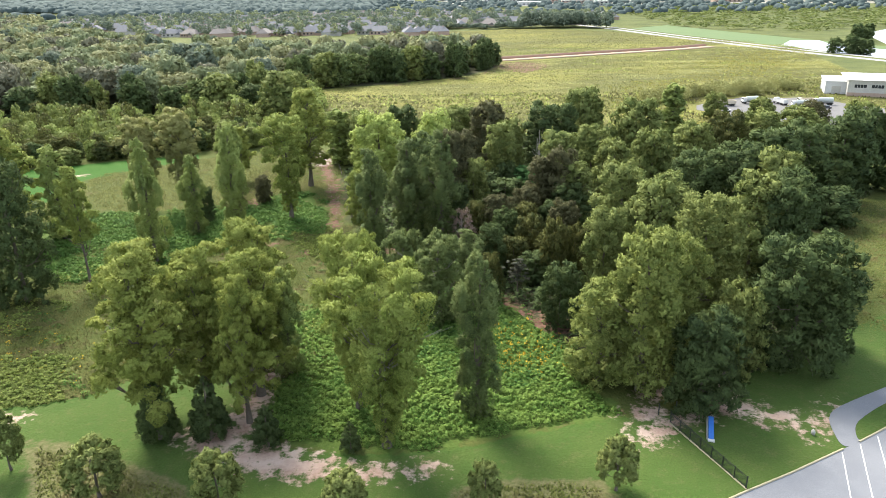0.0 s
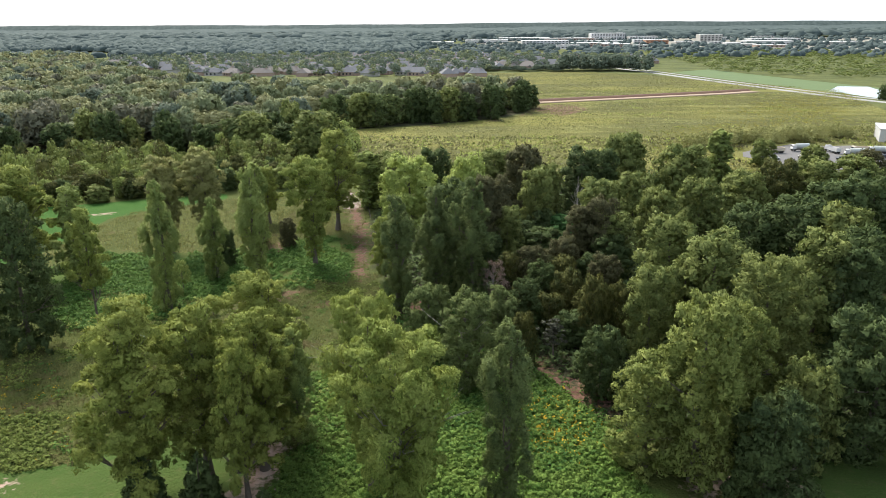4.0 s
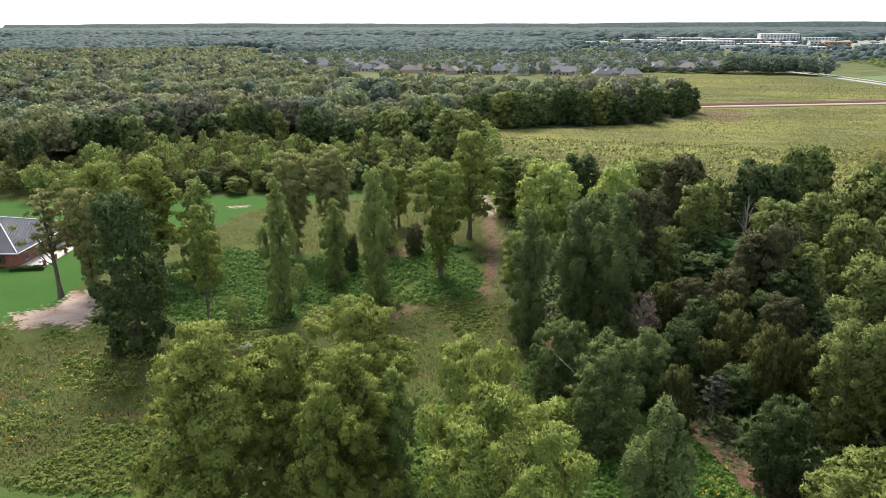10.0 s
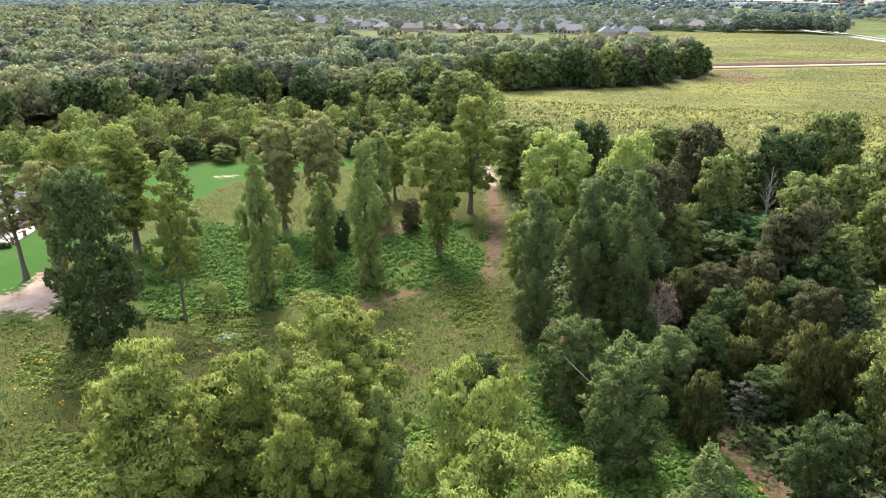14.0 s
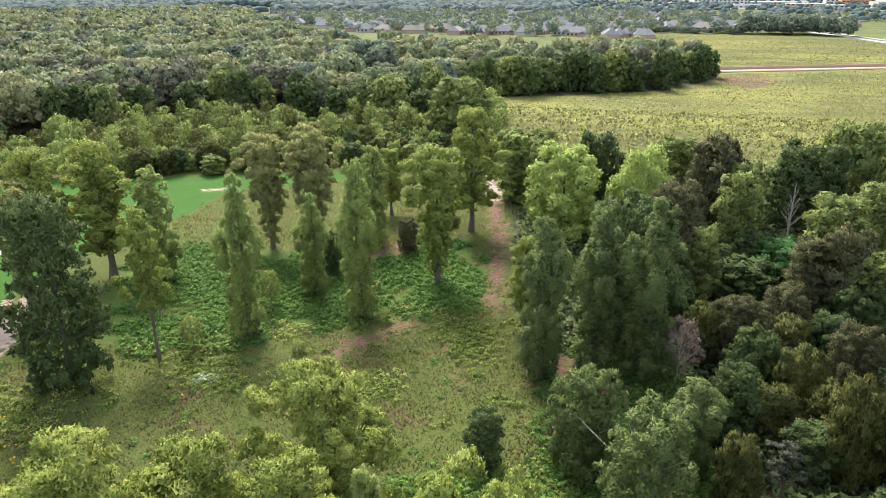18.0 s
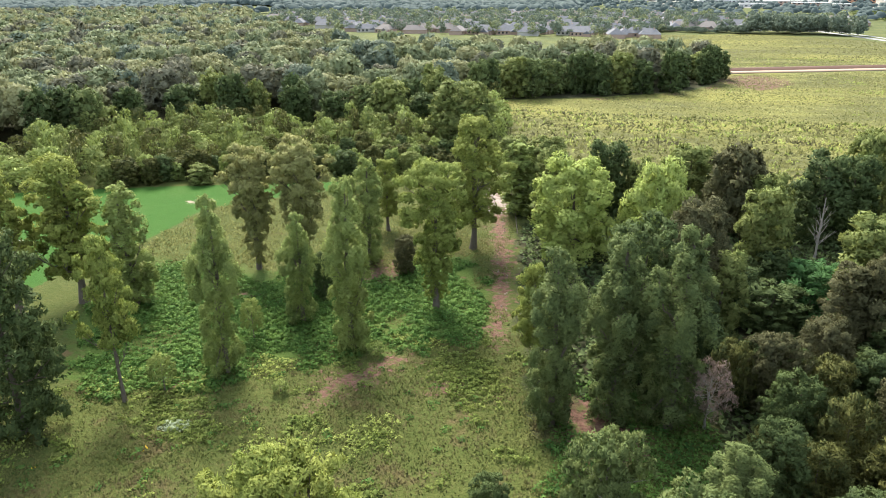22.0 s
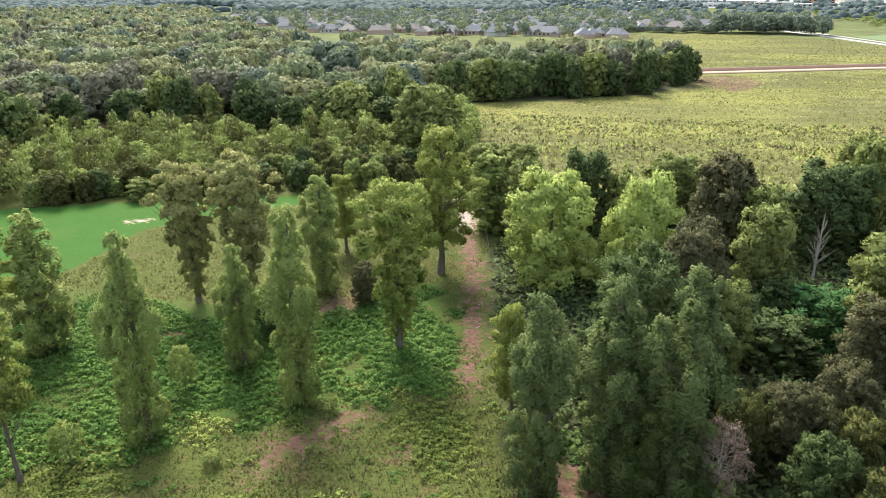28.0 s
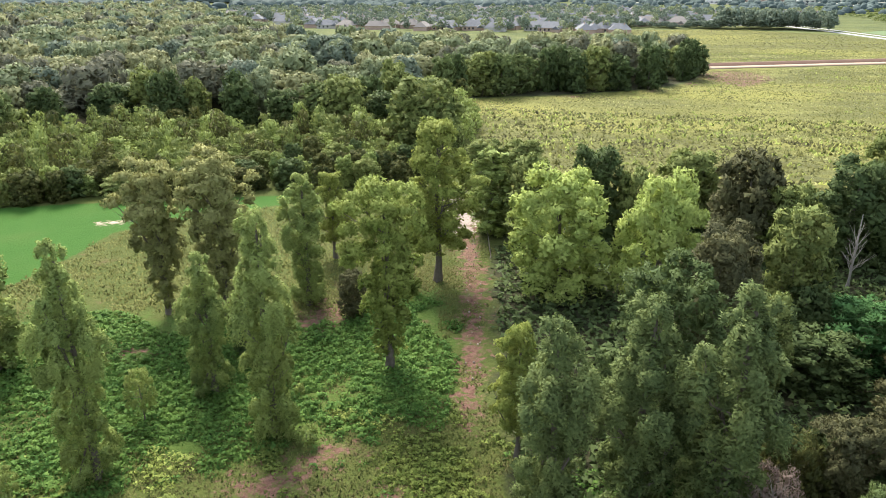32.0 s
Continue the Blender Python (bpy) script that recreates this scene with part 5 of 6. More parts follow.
for kind, x, y, h, r in (
    ("vine", -97.9, 169.5, 24.5, 4.9),
    ("bush", -73.9, 145.2, 6.3, 2.3),
    ("sparse", -121.3, 149.6, 26.1, 7.1),
    ("brown", -114.8, 152.4, 25.6, 5.3),
    ("oak", -116.3, 160.6, 29.7, 6.5),
    ("dark", -20.1, 127.7, 9.6, 2.9),
    ("bush", -46.4, 163.2, 2.6, 1.6),
    ("bush", -69.0, 163.3, 7.6, 2.2),
    ("bush", -56.4, 148.9, 2.1, 1.4),
    ("young", -58.6, 77.5, 8.9, 2.6),
    ("young", -44.0, 71.9, 8.4, 4.0),
    ("young", -27.8, 69.1, 8.5, 3.4),
    ("young", -12.1, 67.8, 6.5, 3.0),
    ("young", 4.9, 68.8, 6.8, 2.3),
    ("young", 21.8, 71.9, 7.8, 2.9),
    ("cedar", -40.8, 83.9, 10.1, 3.3),
):
    plant(kind, x, y, h, r)
for kind, x, y, h, r in (
    ("cedar", -33.4, 83.9, 10.4, 3.2),
    ("cedar", -24.9, 82.1, 6.8, 2.4),
    ("cedar", -13.0, 80.7, 4.9, 1.7),
    ("dome", -68.8, 312.8, 25.2, 13.5),
    ("dark", -92.6, 346.0, 15.0, 9.8),
    ("dome", -46.3, 294.7, 10.0, 6.9),
    ("dome", -35.4, 292.6, 11.0, 6.8),
    ("bush", -151.5, 162.0, 3.4, 2.0),
    ("dome", 124.0, 318.0, 12.0, 6.0),
    ("dome", 138.0, 302.0, 12.0, 6.5),
    ("plum", 152.0, 286.0, 13.0, 7.0),
    ("dome", 170.0, 284.0, 13.0, 7.0),
    ("dark", 190.0, 286.0, 13.0, 7.5),
):
    plant(kind, x, y, h, r)

for n, (x, y, h) in enumerate(((32.1, 226.8, 15.0), (-119, 352, 15), (-106, 362, 14), (-101, 340, 13), (-86, 345, 12))):
    rng = np.random.default_rng(5 + n)
    heap = oak_lobes(rng, 0.35, 22)
    me = trunk_mesh("trunk", 26.0, 0.45, rng, heap, 22, 0.9)
    top = tagged(new("dead_tree"), "bare dead tree with pale bleached limbs", "tree")
    top.matrix_world = Matrix.Translation((x, y, 0)) @ Matrix.Diagonal((0.6, 0.6, h / 24, 1))
    o = new("trunk", me)
    o.parent = top
    o.material_slots[0].link = "OBJECT"
    o.material_slots[0].material = PALE_BARK


# ---- woods ----
def scatter(outline, gap, rng, keep=None, ragged=0.0):
    p = np.asarray(outline, float)
    lo, hi = p.min(0), p.max(0)
    gx, gy = np.meshgrid(np.arange(lo[0], hi[0], gap), np.arange(lo[1], hi[1], gap))
    x = gx.ravel() + rng.uniform(-0.45, 0.45, gx.size) * gap
    y = gy.ravel() + rng.uniform(-0.45, 0.45, gx.size) * gap
    ok = depth_in(outline, x, y) + ragged * np.sin(x * 0.31 + 2 * np.sin(y * 0.23)) * np.cos(y * 0.27 + np.sin(x * 0.17)) > 1.0
    if keep is not None:
        ok &= keep(x, y)
    return x[ok], y[ok]


def crown_lobes(rng, n=20):
    """A broad rounded crown of a tree in a wood, of a few large heads."""
    out = []
    for i in range(n):
        u = (i + 0.5) / n
        z = 0.30 + 0.58 * u ** 0.8
        wide = 10.6 * math.sqrt(max(0.04, 1.0 - (max(0, z - 0.45) / 0.53) ** 2))
        a = i * 2.399 + rng.uniform(-0.4, 0.4)
        s = rng.uniform(2.9, 5.0)
        reach = max(0, wide - 0.75 * s) * rng.uniform(0.8, 1.12)
        out.append((reach * math.cos(a), reach * math.sin(a), 26 * z, s, s, s * rng.uniform(0.7, 1.0)))
    return out + [(0, 0, 8, 6.0, 6.0, 7)]


def grove(name, x, y, height, radius, count, size, leaf, label, rng, kinds=4):
    """Many trees joined in one: each a heap of foliage of its own size."""
    base = []
    for k in range(kinds):
        r = np.random.default_rng(40 + k)
        heap = crown_lobes(r)
        v, f = clothed(heap, count, size * 26 / 17, r, 0.25, flat=0.8, tufts=26)
        base.append((v, f))
    parts = []
    for px, py, h, w in zip(x, y, height, radius):
        v, f = base[int(rng.integers(kinds))]
        a = rng.uniform(0, 6.28)
        c, s, k = math.cos(a), math.sin(a), w / 11.0
        parts.append((np.column_stack([(v[:, 0] * c - v[:, 1] * s) * k + px, (v[:, 0] * s + v[:, 1] * c) * k + py, v[:, 2] * h / 26,
                                       v[:, 3] * c - v[:, 4] * s, v[:, 3] * s + v[:, 4] * c, v[:, 5]]), f))
    v, f = joined(parts)
    tagged(new(name, mesh_of(name, mats=[leaf], **crowned(v, f))), label, "woods", kind="stuff")


def off_track(x, y):
    (ax, ay), (bx, by) = FIELD_TRACK[0], FIELD_TRACK[-1]
    return np.abs((x - ax) * (by - ay) - (y - ay) * (bx - ax)) / math.hypot(bx - ax, by - ay) > 13.0


def in_view(x, y):
    """The ground that the flight looks over."""
    return (x > -1.25 * (y - 10)) & (x < 0.85 * (y + 40))


rng = np.random.default_rng(11)
x, y = scatter(WOOD, 14.0, rng, in_view)
edge = depth_in(WOOD, x, y)
far = np.hypot(x, y - 60)
# the front rows stand as single trees
front = (edge < 16) & (y < 540) & (x > -330)
order = np.argsort(far[front])[:80]
for i in order:
    px, py = x[front][i], y[front][i]
    # mostly dark leaves: the shade on this side of the wood, put into colour
    k = ("dome", "dark", "dark", "ivy", "dark")[int(rng.integers(5))]
    plant(k, float(px), float(py), float(rng.uniform(17, 23)), float(rng.uniform(6.0, 9.5)), shape="far")
used = np.zeros(len(x), bool)
used[np.flatnonzero(front)[order]] = True
for lo, hi, count, size, thin in ((0, 330, 1900, 0.74, 1.0), (330, 470, 1150, 0.98, 1.0), (470, 720, 520, 1.42, 1.0), (720, 1300, 190, 2.3, 0.9)):
    for leaf in ("wood", "wood_olive", "wood_deep", "wood_dull"):
        k = np.array(["wood", "wood", "wood_olive", "wood_olive", "wood_deep", "wood_dull"])[rng.integers(0, 6, len(x))] if leaf == "wood" else k
        pick = ~used & (far >= lo) & (far < hi) & (k == leaf) & (rng.random(len(x)) < thin)
        n = int(pick.sum())
        if n:
            grove("woods", x[pick], y[pick], rng.uniform(14, 25, n), rng.uniform(7.5, 12.5, n), count, size, LEAF[leaf], "mixed broadleaf wood stretching away", rng)

# scrub between the back lawn, the trail and the wood
x, y = scatter(SCRUB_BELT, 5.6, rng)
d = np.hypot(x + 20, y - 120)
order = np.argsort(d)
for i in order[:70]:
    k = ("scrub", "dome", "dark", "scrub", "vine")[int(rng.integers(5))]
    plant(k, float(x[i]), float(y[i]), float(rng.uniform(5, 10)), float(rng.uniform(2.8, 4.6)) * (0.7 if k == "vine" else 1), shape="far")
for leaf in ("scrub", "dome", "vine"):
    k = np.array(["scrub", "dome", "vine"])[rng.integers(0, 3, len(x))] if leaf == "scrub" else k
    pick = (k == leaf) & ~np.isin(np.arange(len(x)), order[:70])
    n = int(pick.sum())
    grove("scrub", x[pick], y[pick], rng.uniform(4, 9, n) + 5 * (rng.random(n) < 0.25), rng.uniform(2.6, 5.0, n), 480, 0.92, LEAF[leaf], "low green scrub before the wood", rng)

# hedge, gardens and the tree belt round the houses
x, y = scatter(GARDENS, 17, rng)
k = rng.random(len(x)) < 0.28
for pick, leaf in ((k, "wood"), (~k, "wood_deep")):
    n = int(pick.sum())
    grove("garden_trees", x[pick], y[pick], rng.uniform(7, 16, n), rng.uniform(4.5, 8.5, n), 150, 1.65, LEAF[leaf], "rounded garden trees among the far houses", rng)
x, y = scatter(BELT, 8, rng, lambda a, b: rng.random(a.shape) < 0.62)
n = len(x)
grove("tree_belt", x, y, np.where(x < 105, rng.uniform(4, 9, n), 10 + 12 * rng.random(n)), rng.uniform(5, 10, n), 480, 1.2, LEAF["wood_deep"], "dark tree belt behind the field", rng)
x, y = scatter(FAR_SCRUB, 24, rng)
n = len(x)
grove("far_scrub", x, y, rng.uniform(3, 7, n), rng.uniform(6, 11, n), 40, 2.4, LEAF["dome"], "low scrub beyond the road", rng)
for px, py in ((322, 590), (331, 583), (340, 578), (395, 690), (410, 700), (430, 730), (450, 705), (470, 735), (500, 760)):
    plant("dark", px, py, float(rng.uniform(12, 17)), float(rng.uniform(6, 8)), shape="far")


# bronze scrub along the edge of the yard
rng = np.random.default_rng(17)
u = rng.uniform(0, 1, 150)
grove("yard_scrub", 108 + 104 * u + rng.normal(0, 3, 150), 364 + 46 * u + rng.normal(0, 6, 150), rng.uniform(3, 8, 150), rng.uniform(2.4, 4.6, 150), 320, 0.8, LEAF["brown"], "low bronze scrub along the yard", rng)


# far canopy out to the horizon
def canopy():
    m, tree, bsdf = shader("hazy_far_canopy")
    # blue-grey base colours: the haze of distance is mixed into them
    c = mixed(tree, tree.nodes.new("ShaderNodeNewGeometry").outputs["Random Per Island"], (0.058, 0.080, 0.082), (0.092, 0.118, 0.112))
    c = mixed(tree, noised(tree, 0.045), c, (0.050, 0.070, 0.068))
    tree.links.new(c, bsdf.inputs["Base Color"])
    bsdf.inputs["Roughness"].default_value, bsdf.inputs["Specular IOR Level"].default_value = 0.95, 0.1
    r = np.random.default_rng(3)
    # heads of single trees, six-sided and rounded
    ring, head = np.linspace(0, 2 * np.pi, 6, endpoint=False), []
    for rad, z in ((1.0, 0.25), (0.95, 0.62), (0.55, 0.92)):
        head.append(np.column_stack([rad * np.cos(ring), rad * np.sin(ring), np.full(6, z)]))
    head = np.concatenate(head + [np.array([[0, 0, 1.0]])])
    k = np.arange(6)
    quads = np.concatenate([np.stack([a + k, a + (k + 1) % 6, a + 6 + (k + 1) % 6, a + 6 + k], 1) for a in (0, 6)])
    caps = np.stack([12 + k, 12 + (k + 1) % 6, np.full(6, 18)], 1)
    tris = np.concatenate([quads[:, [0, 1, 2]], quads[:, [0, 2, 3]], caps])
    for y0, y1, step in ((1250, 1900, 19.0), (1900, 2700, 30.0), (2700, 3700, 48.0)):
        gx, gy = np.meshgrid(np.arange(-1.25 * y1, 0.95 * y1, step), np.arange(y0, y1, step))
        x, y = gx.ravel() + r.uniform(-0.5, 0.5, gx.size) * step, gy.ravel() + r.uniform(-0.5, 0.5, gx.size) * step
        swell = np.sin(x * 0.0021 + 1.0) * np.sin(y * 0.0034) + 0.6 * np.sin(x * 0.0057 + y * 0.0041)
        town = (x > -140) & (y < 2750)
        ok = (x > -1.2 * y) & (x < 0.9 * y) & (swell < 1.05) & (~town | (r.random(x.size) < 0.30 + 0.3 * (y > 2350)))
        ok &= ~((x > -700) & (x < 140) & (y < 1330))
        x, y = x[ok], y[ok]
        n = len(x)
        town = (x > -140) & (y < 2750)
        w, h = np.where(town, r.uniform(6, 10, n), step * r.uniform(0.55, 0.85, n)), np.where(town, r.uniform(7, 12, n), r.uniform(9, 17, n) * (1 + (y > 2700) * 0.6))
        v = head[None] * np.stack([w, w, h], 1)[:, None] * r.uniform(0.85, 1.15, (n, 19, 1)) + np.stack([x, y, 0 * x], 1)[:, None]
        f = tris[None] + 19 * np.arange(n)[:, None, None]
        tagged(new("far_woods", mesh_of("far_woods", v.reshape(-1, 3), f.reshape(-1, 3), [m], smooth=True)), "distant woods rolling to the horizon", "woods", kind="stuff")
    xs, ys = np.arange(-4900, 4900, 70.0), np.arange(3600, 4760, 60.0)
    gx, gy = np.meshgrid(xs, ys)
    x, y = gx.ravel(), gy.ravel()
    z = r.uniform(8, 22, x.size) + np.clip((y - 3600) / 1100, 0, 1) * 14
    nx, ny = len(xs), len(ys)
    i = (np.arange(ny - 1)[:, None] * nx + np.arange(nx - 1)[None]).ravel()
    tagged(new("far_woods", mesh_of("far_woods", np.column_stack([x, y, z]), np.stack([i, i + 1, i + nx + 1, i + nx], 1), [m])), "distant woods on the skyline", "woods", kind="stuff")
    # the last ridge, in the same haze-tinted colour
    xs = np.arange(-4900, 4901, 60.0)
    top = 57 + 3 * np.sin(xs * 0.0016) + 1.5 * np.sin(xs * 0.0063 + 1) + r.uniform(-1, 1, xs.size)
    k = len(xs)
    v = np.concatenate([np.column_stack([xs, np.full(k, 4720.0), np.full(k, -5.0)]), np.column_stack([xs, np.full(k, 4790.0), top]), np.column_stack([xs, np.full(k, 4980.0), top - 6])])
    i = np.arange(k - 1)
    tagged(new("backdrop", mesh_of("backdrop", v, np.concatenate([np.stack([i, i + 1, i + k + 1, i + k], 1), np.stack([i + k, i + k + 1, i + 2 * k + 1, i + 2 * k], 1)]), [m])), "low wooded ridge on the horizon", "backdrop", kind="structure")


canopy()


# ---- houses and the far town ----
def house(x, y, turn, w, d, wall, roof, label, gable=False):
    top = tagged(new("house"), label, "house", "suburban houses")
    top.matrix_world = Matrix.Translation((x, y, 0)) @ Matrix.Rotation(radians(turn), 4, "Z")
    part("wall", box(-w / 2, -d / 2, -0.2, w / 2, d / 2, 4.2), wall, top)
    bm = bmesh.new()
    o, h, run = 0.6, 4.2 + d * 0.36, (0.0 if gable else d * 0.42)
    c = [bm.verts.new(p) for p in ((-w / 2 - o, -d / 2 - o, 4.2), (w / 2 + o, -d / 2 - o, 4.2), (w / 2 + o, d / 2 + o, 4.2), (-w / 2 - o, d / 2 + o, 4.2))]
    a, b = bm.verts.new((-w / 2 - o + run, 0, h)), bm.verts.new((w / 2 + o - run, 0, h))
    for fc in ((c[0], c[1], b, a), (c[1], c[2], b), (c[2], c[3], a, b), (c[3], c[0], a), (c[3], c[2], c[1], c[0])):
        bm.faces.new(fc)
    part("roof", bm, roof, top)
    wing = part("wing", box(w * 0.12, -d / 2 - 4, -0.2, w * 0.42, -d / 2 - 0.02, 3.0), wall, top)
    bm = bmesh.new()
    x0, x1, y0, y1 = w * 0.12 - 0.5, w * 0.42 + 0.5, -d / 2 - 4.5, 0.0
    e = [bm.verts.new(p) for p in ((x0, y0, 3.0), (x1, y0, 3.0), (x1, y1, 3.0), (x0, y1, 3.0), ((x0 + x1) / 2, y0 + 0.2, 6.2), ((x0 + x1) / 2, y1, 6.2))]
    for fc in ((e[0], e[1], e[4]), (e[1], e[2], e[5], e[4]), (e[2], e[3], e[5]), (e[3], e[0], e[4], e[5])):
        bm.faces.new(fc)
    part("wing_roof", bm, roof, top)
    for k in range(3):
        wx = -w * 0.42 + k * w * 0.17
        part("window", box(wx, -d / 2 - 0.06, 1.2, wx + 1.9, -d / 2 + 0.02, 3.3), GLASS_DARK, top)
    part("chimney", box(-w * 0.2, 1.0, 4.2, -w * 0.2 + 1.0, 2.0, h + 0.8), HOUSE_BRICK, top)


rng = np.random.default_rng(21)
x, y = scatter(GARDENS, 32, rng)
for px, py in zip(x, y):
    k = int(rng.integers(4))
    house(float(px), float(py), float(rng.choice([8, 98, -12, 188]) + rng.uniform(-8, 8)), float(rng.uniform(21, 30)), float(rng.uniform(14, 18)),
          (HOUSE_BRICK, SIDING, HOUSE_BRICK, HOUSE_BRICK)[k], (SHINGLE, SHINGLE, SHINGLE_BROWN, SHINGLE)[k],
          ("tan brick house with a grey shingle roof", "pale-sided house with a grey shingle roof", "tan brick house with a brown shingle roof", "brick house with a grey shingle roof")[k])
for px, py, turn, wall, label in ((118, 1010, 5, WHITE, "white gabled house behind the field"), (146, 1002, 10, SIDING, "pale gabled house behind the field")):
    house(px, py, turn, 20, 13, wall, SHINGLE, label, True)


def block(x, y, w, d, h, wall, label, band=True):
    top = tagged(new("town_building"), label, "building", "far town")
    top.location = (x, y, 0)
    part("wall", box(-w / 2, -d / 2, -1, w / 2, d / 2, h), wall, top)
    part("parapet", box(-w / 2 - 0.4, -d / 2 - 0.4, h + 0.01, w / 2 + 0.4, d / 2 + 0.4, h + 1.0), WHITE, top)
    if band:
        n = max(3, int(w / 9))
        for i in range(n):
            wx = -w / 2 + (i + 0.25) * w / n
            for z in np.arange(2.0, h - 2.5, 4.5):
                part("window", box(wx, -d / 2 - 0.1, z, wx + 0.5 * w / n, -d / 2 - 0.01, z + 2.2), GLASS_DARK, top)


for x, y, w, d, h, wall, label in (
    (170, 1930, 120, 60, 14, WHITE, "long white flat-roofed building in the far town"), (270, 1890, 70, 40, 9, SIDING, "cream flat-roofed building in the far town"),
    (420, 2450, 110, 60, 24, WHITE, "tall white building in the far town"), (530, 2420, 90, 50, 14, WHITE, "white flat-roofed building in the far town"),
    (640, 2080, 60, 40, 24, SIDING, "tall cream building in the far town"), (20, 2250, 130, 60, 9, WHITE, "long white shed in the far town"),
    (150, 2500, 170, 60, 10, SIDING, "long cream shed in the far town"), (300, 2350, 120, 50, 11, HOUSE_BRICK, "brown flat-roofed building in the far town"),
    (480, 2020, 60, 35, 12, RUST, "orange brick building in the far town"), (560, 2000, 70, 30, 8, SIDING, "cream flat-roofed building in the far town"),
    (760, 1980, 120, 50, 9, WHITE, "long white shed in the far town"), (900, 1900, 90, 40, 8, SIDING, "cream flat-roofed building in the far town"),
    (860, 2200, 140, 60, 10, WHITE, "long white shed in the far town"), (1060, 1850, 110, 50, 9, WHITE, "white flat-roofed building in the far town"),
    (380, 2150, 80, 40, 8, WHITE, "white flat-roofed building in the far town"), (-120, 2100, 90, 40, 8, WHITE, "white shed among the far trees")):
    block(x, y, w, d, h, wall, label)
rng = np.random.default_rng(77)
for n in range(18):
    k = int(rng.integers(3))
    y = float(rng.uniform(1650, 2600))
    block(y * float(rng.uniform(0.06, 0.40)), y, float(rng.uniform(25, 80)), float(rng.uniform(20, 40)), float(rng.uniform(5, 11)), (WHITE, SIDING, HOUSE_BRICK)[k],
          ("small white flat-roofed building in the far town", "small cream flat-roofed building in the far town", "small brown building in the far town")[k])


# ---- ground plants ----
def plants(name, x, y, leaf, label, category, per, size, high, rng, spread=0.5, slim=0.5, lift=0.2, flat=0.85, rounding=0.75):
    n = len(x)
    at = np.repeat(np.column_stack([x, y, np.zeros(n)]), per, 0)
    off = rng.normal(0, spread, (n * per, 2))
    dome = np.exp(-0.5 * (off**2).sum(1) / spread**2)
    at += np.column_stack([off, (0.12 + rng.uniform(0.55, 1.0, n * per) * dome) * np.repeat(rng.uniform(0.25, 1.0, n) * high, per)])
    out = unit(rng.normal(size=(n * per, 3)) * 0.38 + np.array([0, 0, 0.9]))
    bulge = unit(np.column_stack([0.8 * off / spread, np.ones(n * per)]) + 0.25 * rng.normal(size=(n * per, 3)))
    v, f = cards(at, out, size, rng, lift, slim, flat, bulge, rounding)
    tagged(new(name, mesh_of(name, mats=[leaf], **crowned(v, f))), label, category, kind="stuff")


def tufted(name, x, y, leaf, label, category, per, size, high, rng, spread=0.5):
    """Tufts of grass or low plants, each a slender leaning cone of three sides."""
    n = len(x) * per
    at = np.repeat(np.column_stack([x, y, np.full(len(x), -0.05)]), per, 0)
    at[:, :2] += rng.normal(0, spread, (n, 2))
    r, h = 0.5 * size * rng.uniform(0.5, 1.4, n), np.repeat(rng.uniform(0.5, 1.2, len(x)), per) * high * rng.uniform(0.5, 1.3, n)
    turn = rng.uniform(0, 6.28, n)[:, None] + np.array([0, 2.094, 4.189])
    ring = np.stack([np.cos(turn), np.sin(turn), np.zeros((n, 3))], 2)
    tip = at + np.column_stack([rng.normal(0, 0.35, (n, 2)) * h[:, None], h])
    v = np.concatenate([at[:, None] + ring * r[:, None, None], tip[:, None]], 1)
    lean = rng.normal(0, 0.30, (n, 1, 3)) + np.array([0, 0, 1.0])
    normal = unit(np.concatenate([1.0 * ring + lean, lean], 1))
    k = 4 * np.arange(n)[:, None, None] + np.array([[0, 1, 3], [1, 2, 3], [2, 0, 3]])
    tagged(new(name, mesh_of(name, v.reshape(-1, 3), k.reshape(-1, 3), [leaf], normals=normal.reshape(-1, 3))), label, category, kind="stuff")


def patchy(x, y, scale, at, r):
    v = np.array([noise.noise(Vector((a * scale, b * scale, 3.0))) for a, b in zip(x, y)])
    return v + r.uniform(-0.15, 0.15, len(x)) > at


def off_soil(x, y):
    """Bare soil and trodden ground carry few plants."""
    return (most([TRAIL] + WORN_AND_SHADE, x, y) < 0.2) | (rng.random(x.shape) < 0.12)


rng = np.random.default_rng(31)
x, y = scatter(WEEDS_NEAR, 0.8, rng, off_soil, 1.5)
plants("weeds", x, y, LEAF["rank"], "knee-high bright green weeds covering the ground", "weeds", 38, 0.27, 1.0, rng, 0.36)
x, y = scatter(WEEDS_MID, 1.0, rng, off_soil, 5.0)
k = patchy(x, y, 0.06, -0.3, rng)
plants("weeds", x[k], y[k], LEAF["weed"], "knee-high green weeds under the trees", "weeds", 34, 0.31, 1.1, rng, 0.45)
tufted("meadow_plants", x[~k], y[~k], LEAF["grass"], "low grass in gaps between the weeds", "grass", 10, 0.30, 0.30, rng, 0.50)
VERGE = [(-66, 176), (-34, 176), (-34, 230), (-40, 264), (-62, 262)]
x, y = scatter(VERGE, 0.9, rng, lambda a, b: off_soil(a, b) & (depth_in(WEEDS_MID, a, b) < 1.5) & (depth_in(TRAIL_TOP, a, b) < 0), 2.0)
tufted("trail_grass", x, y, LEAF["grass"], "rank grass along the clay trail", "grass", 10, 0.32, 0.34, rng, 0.50)
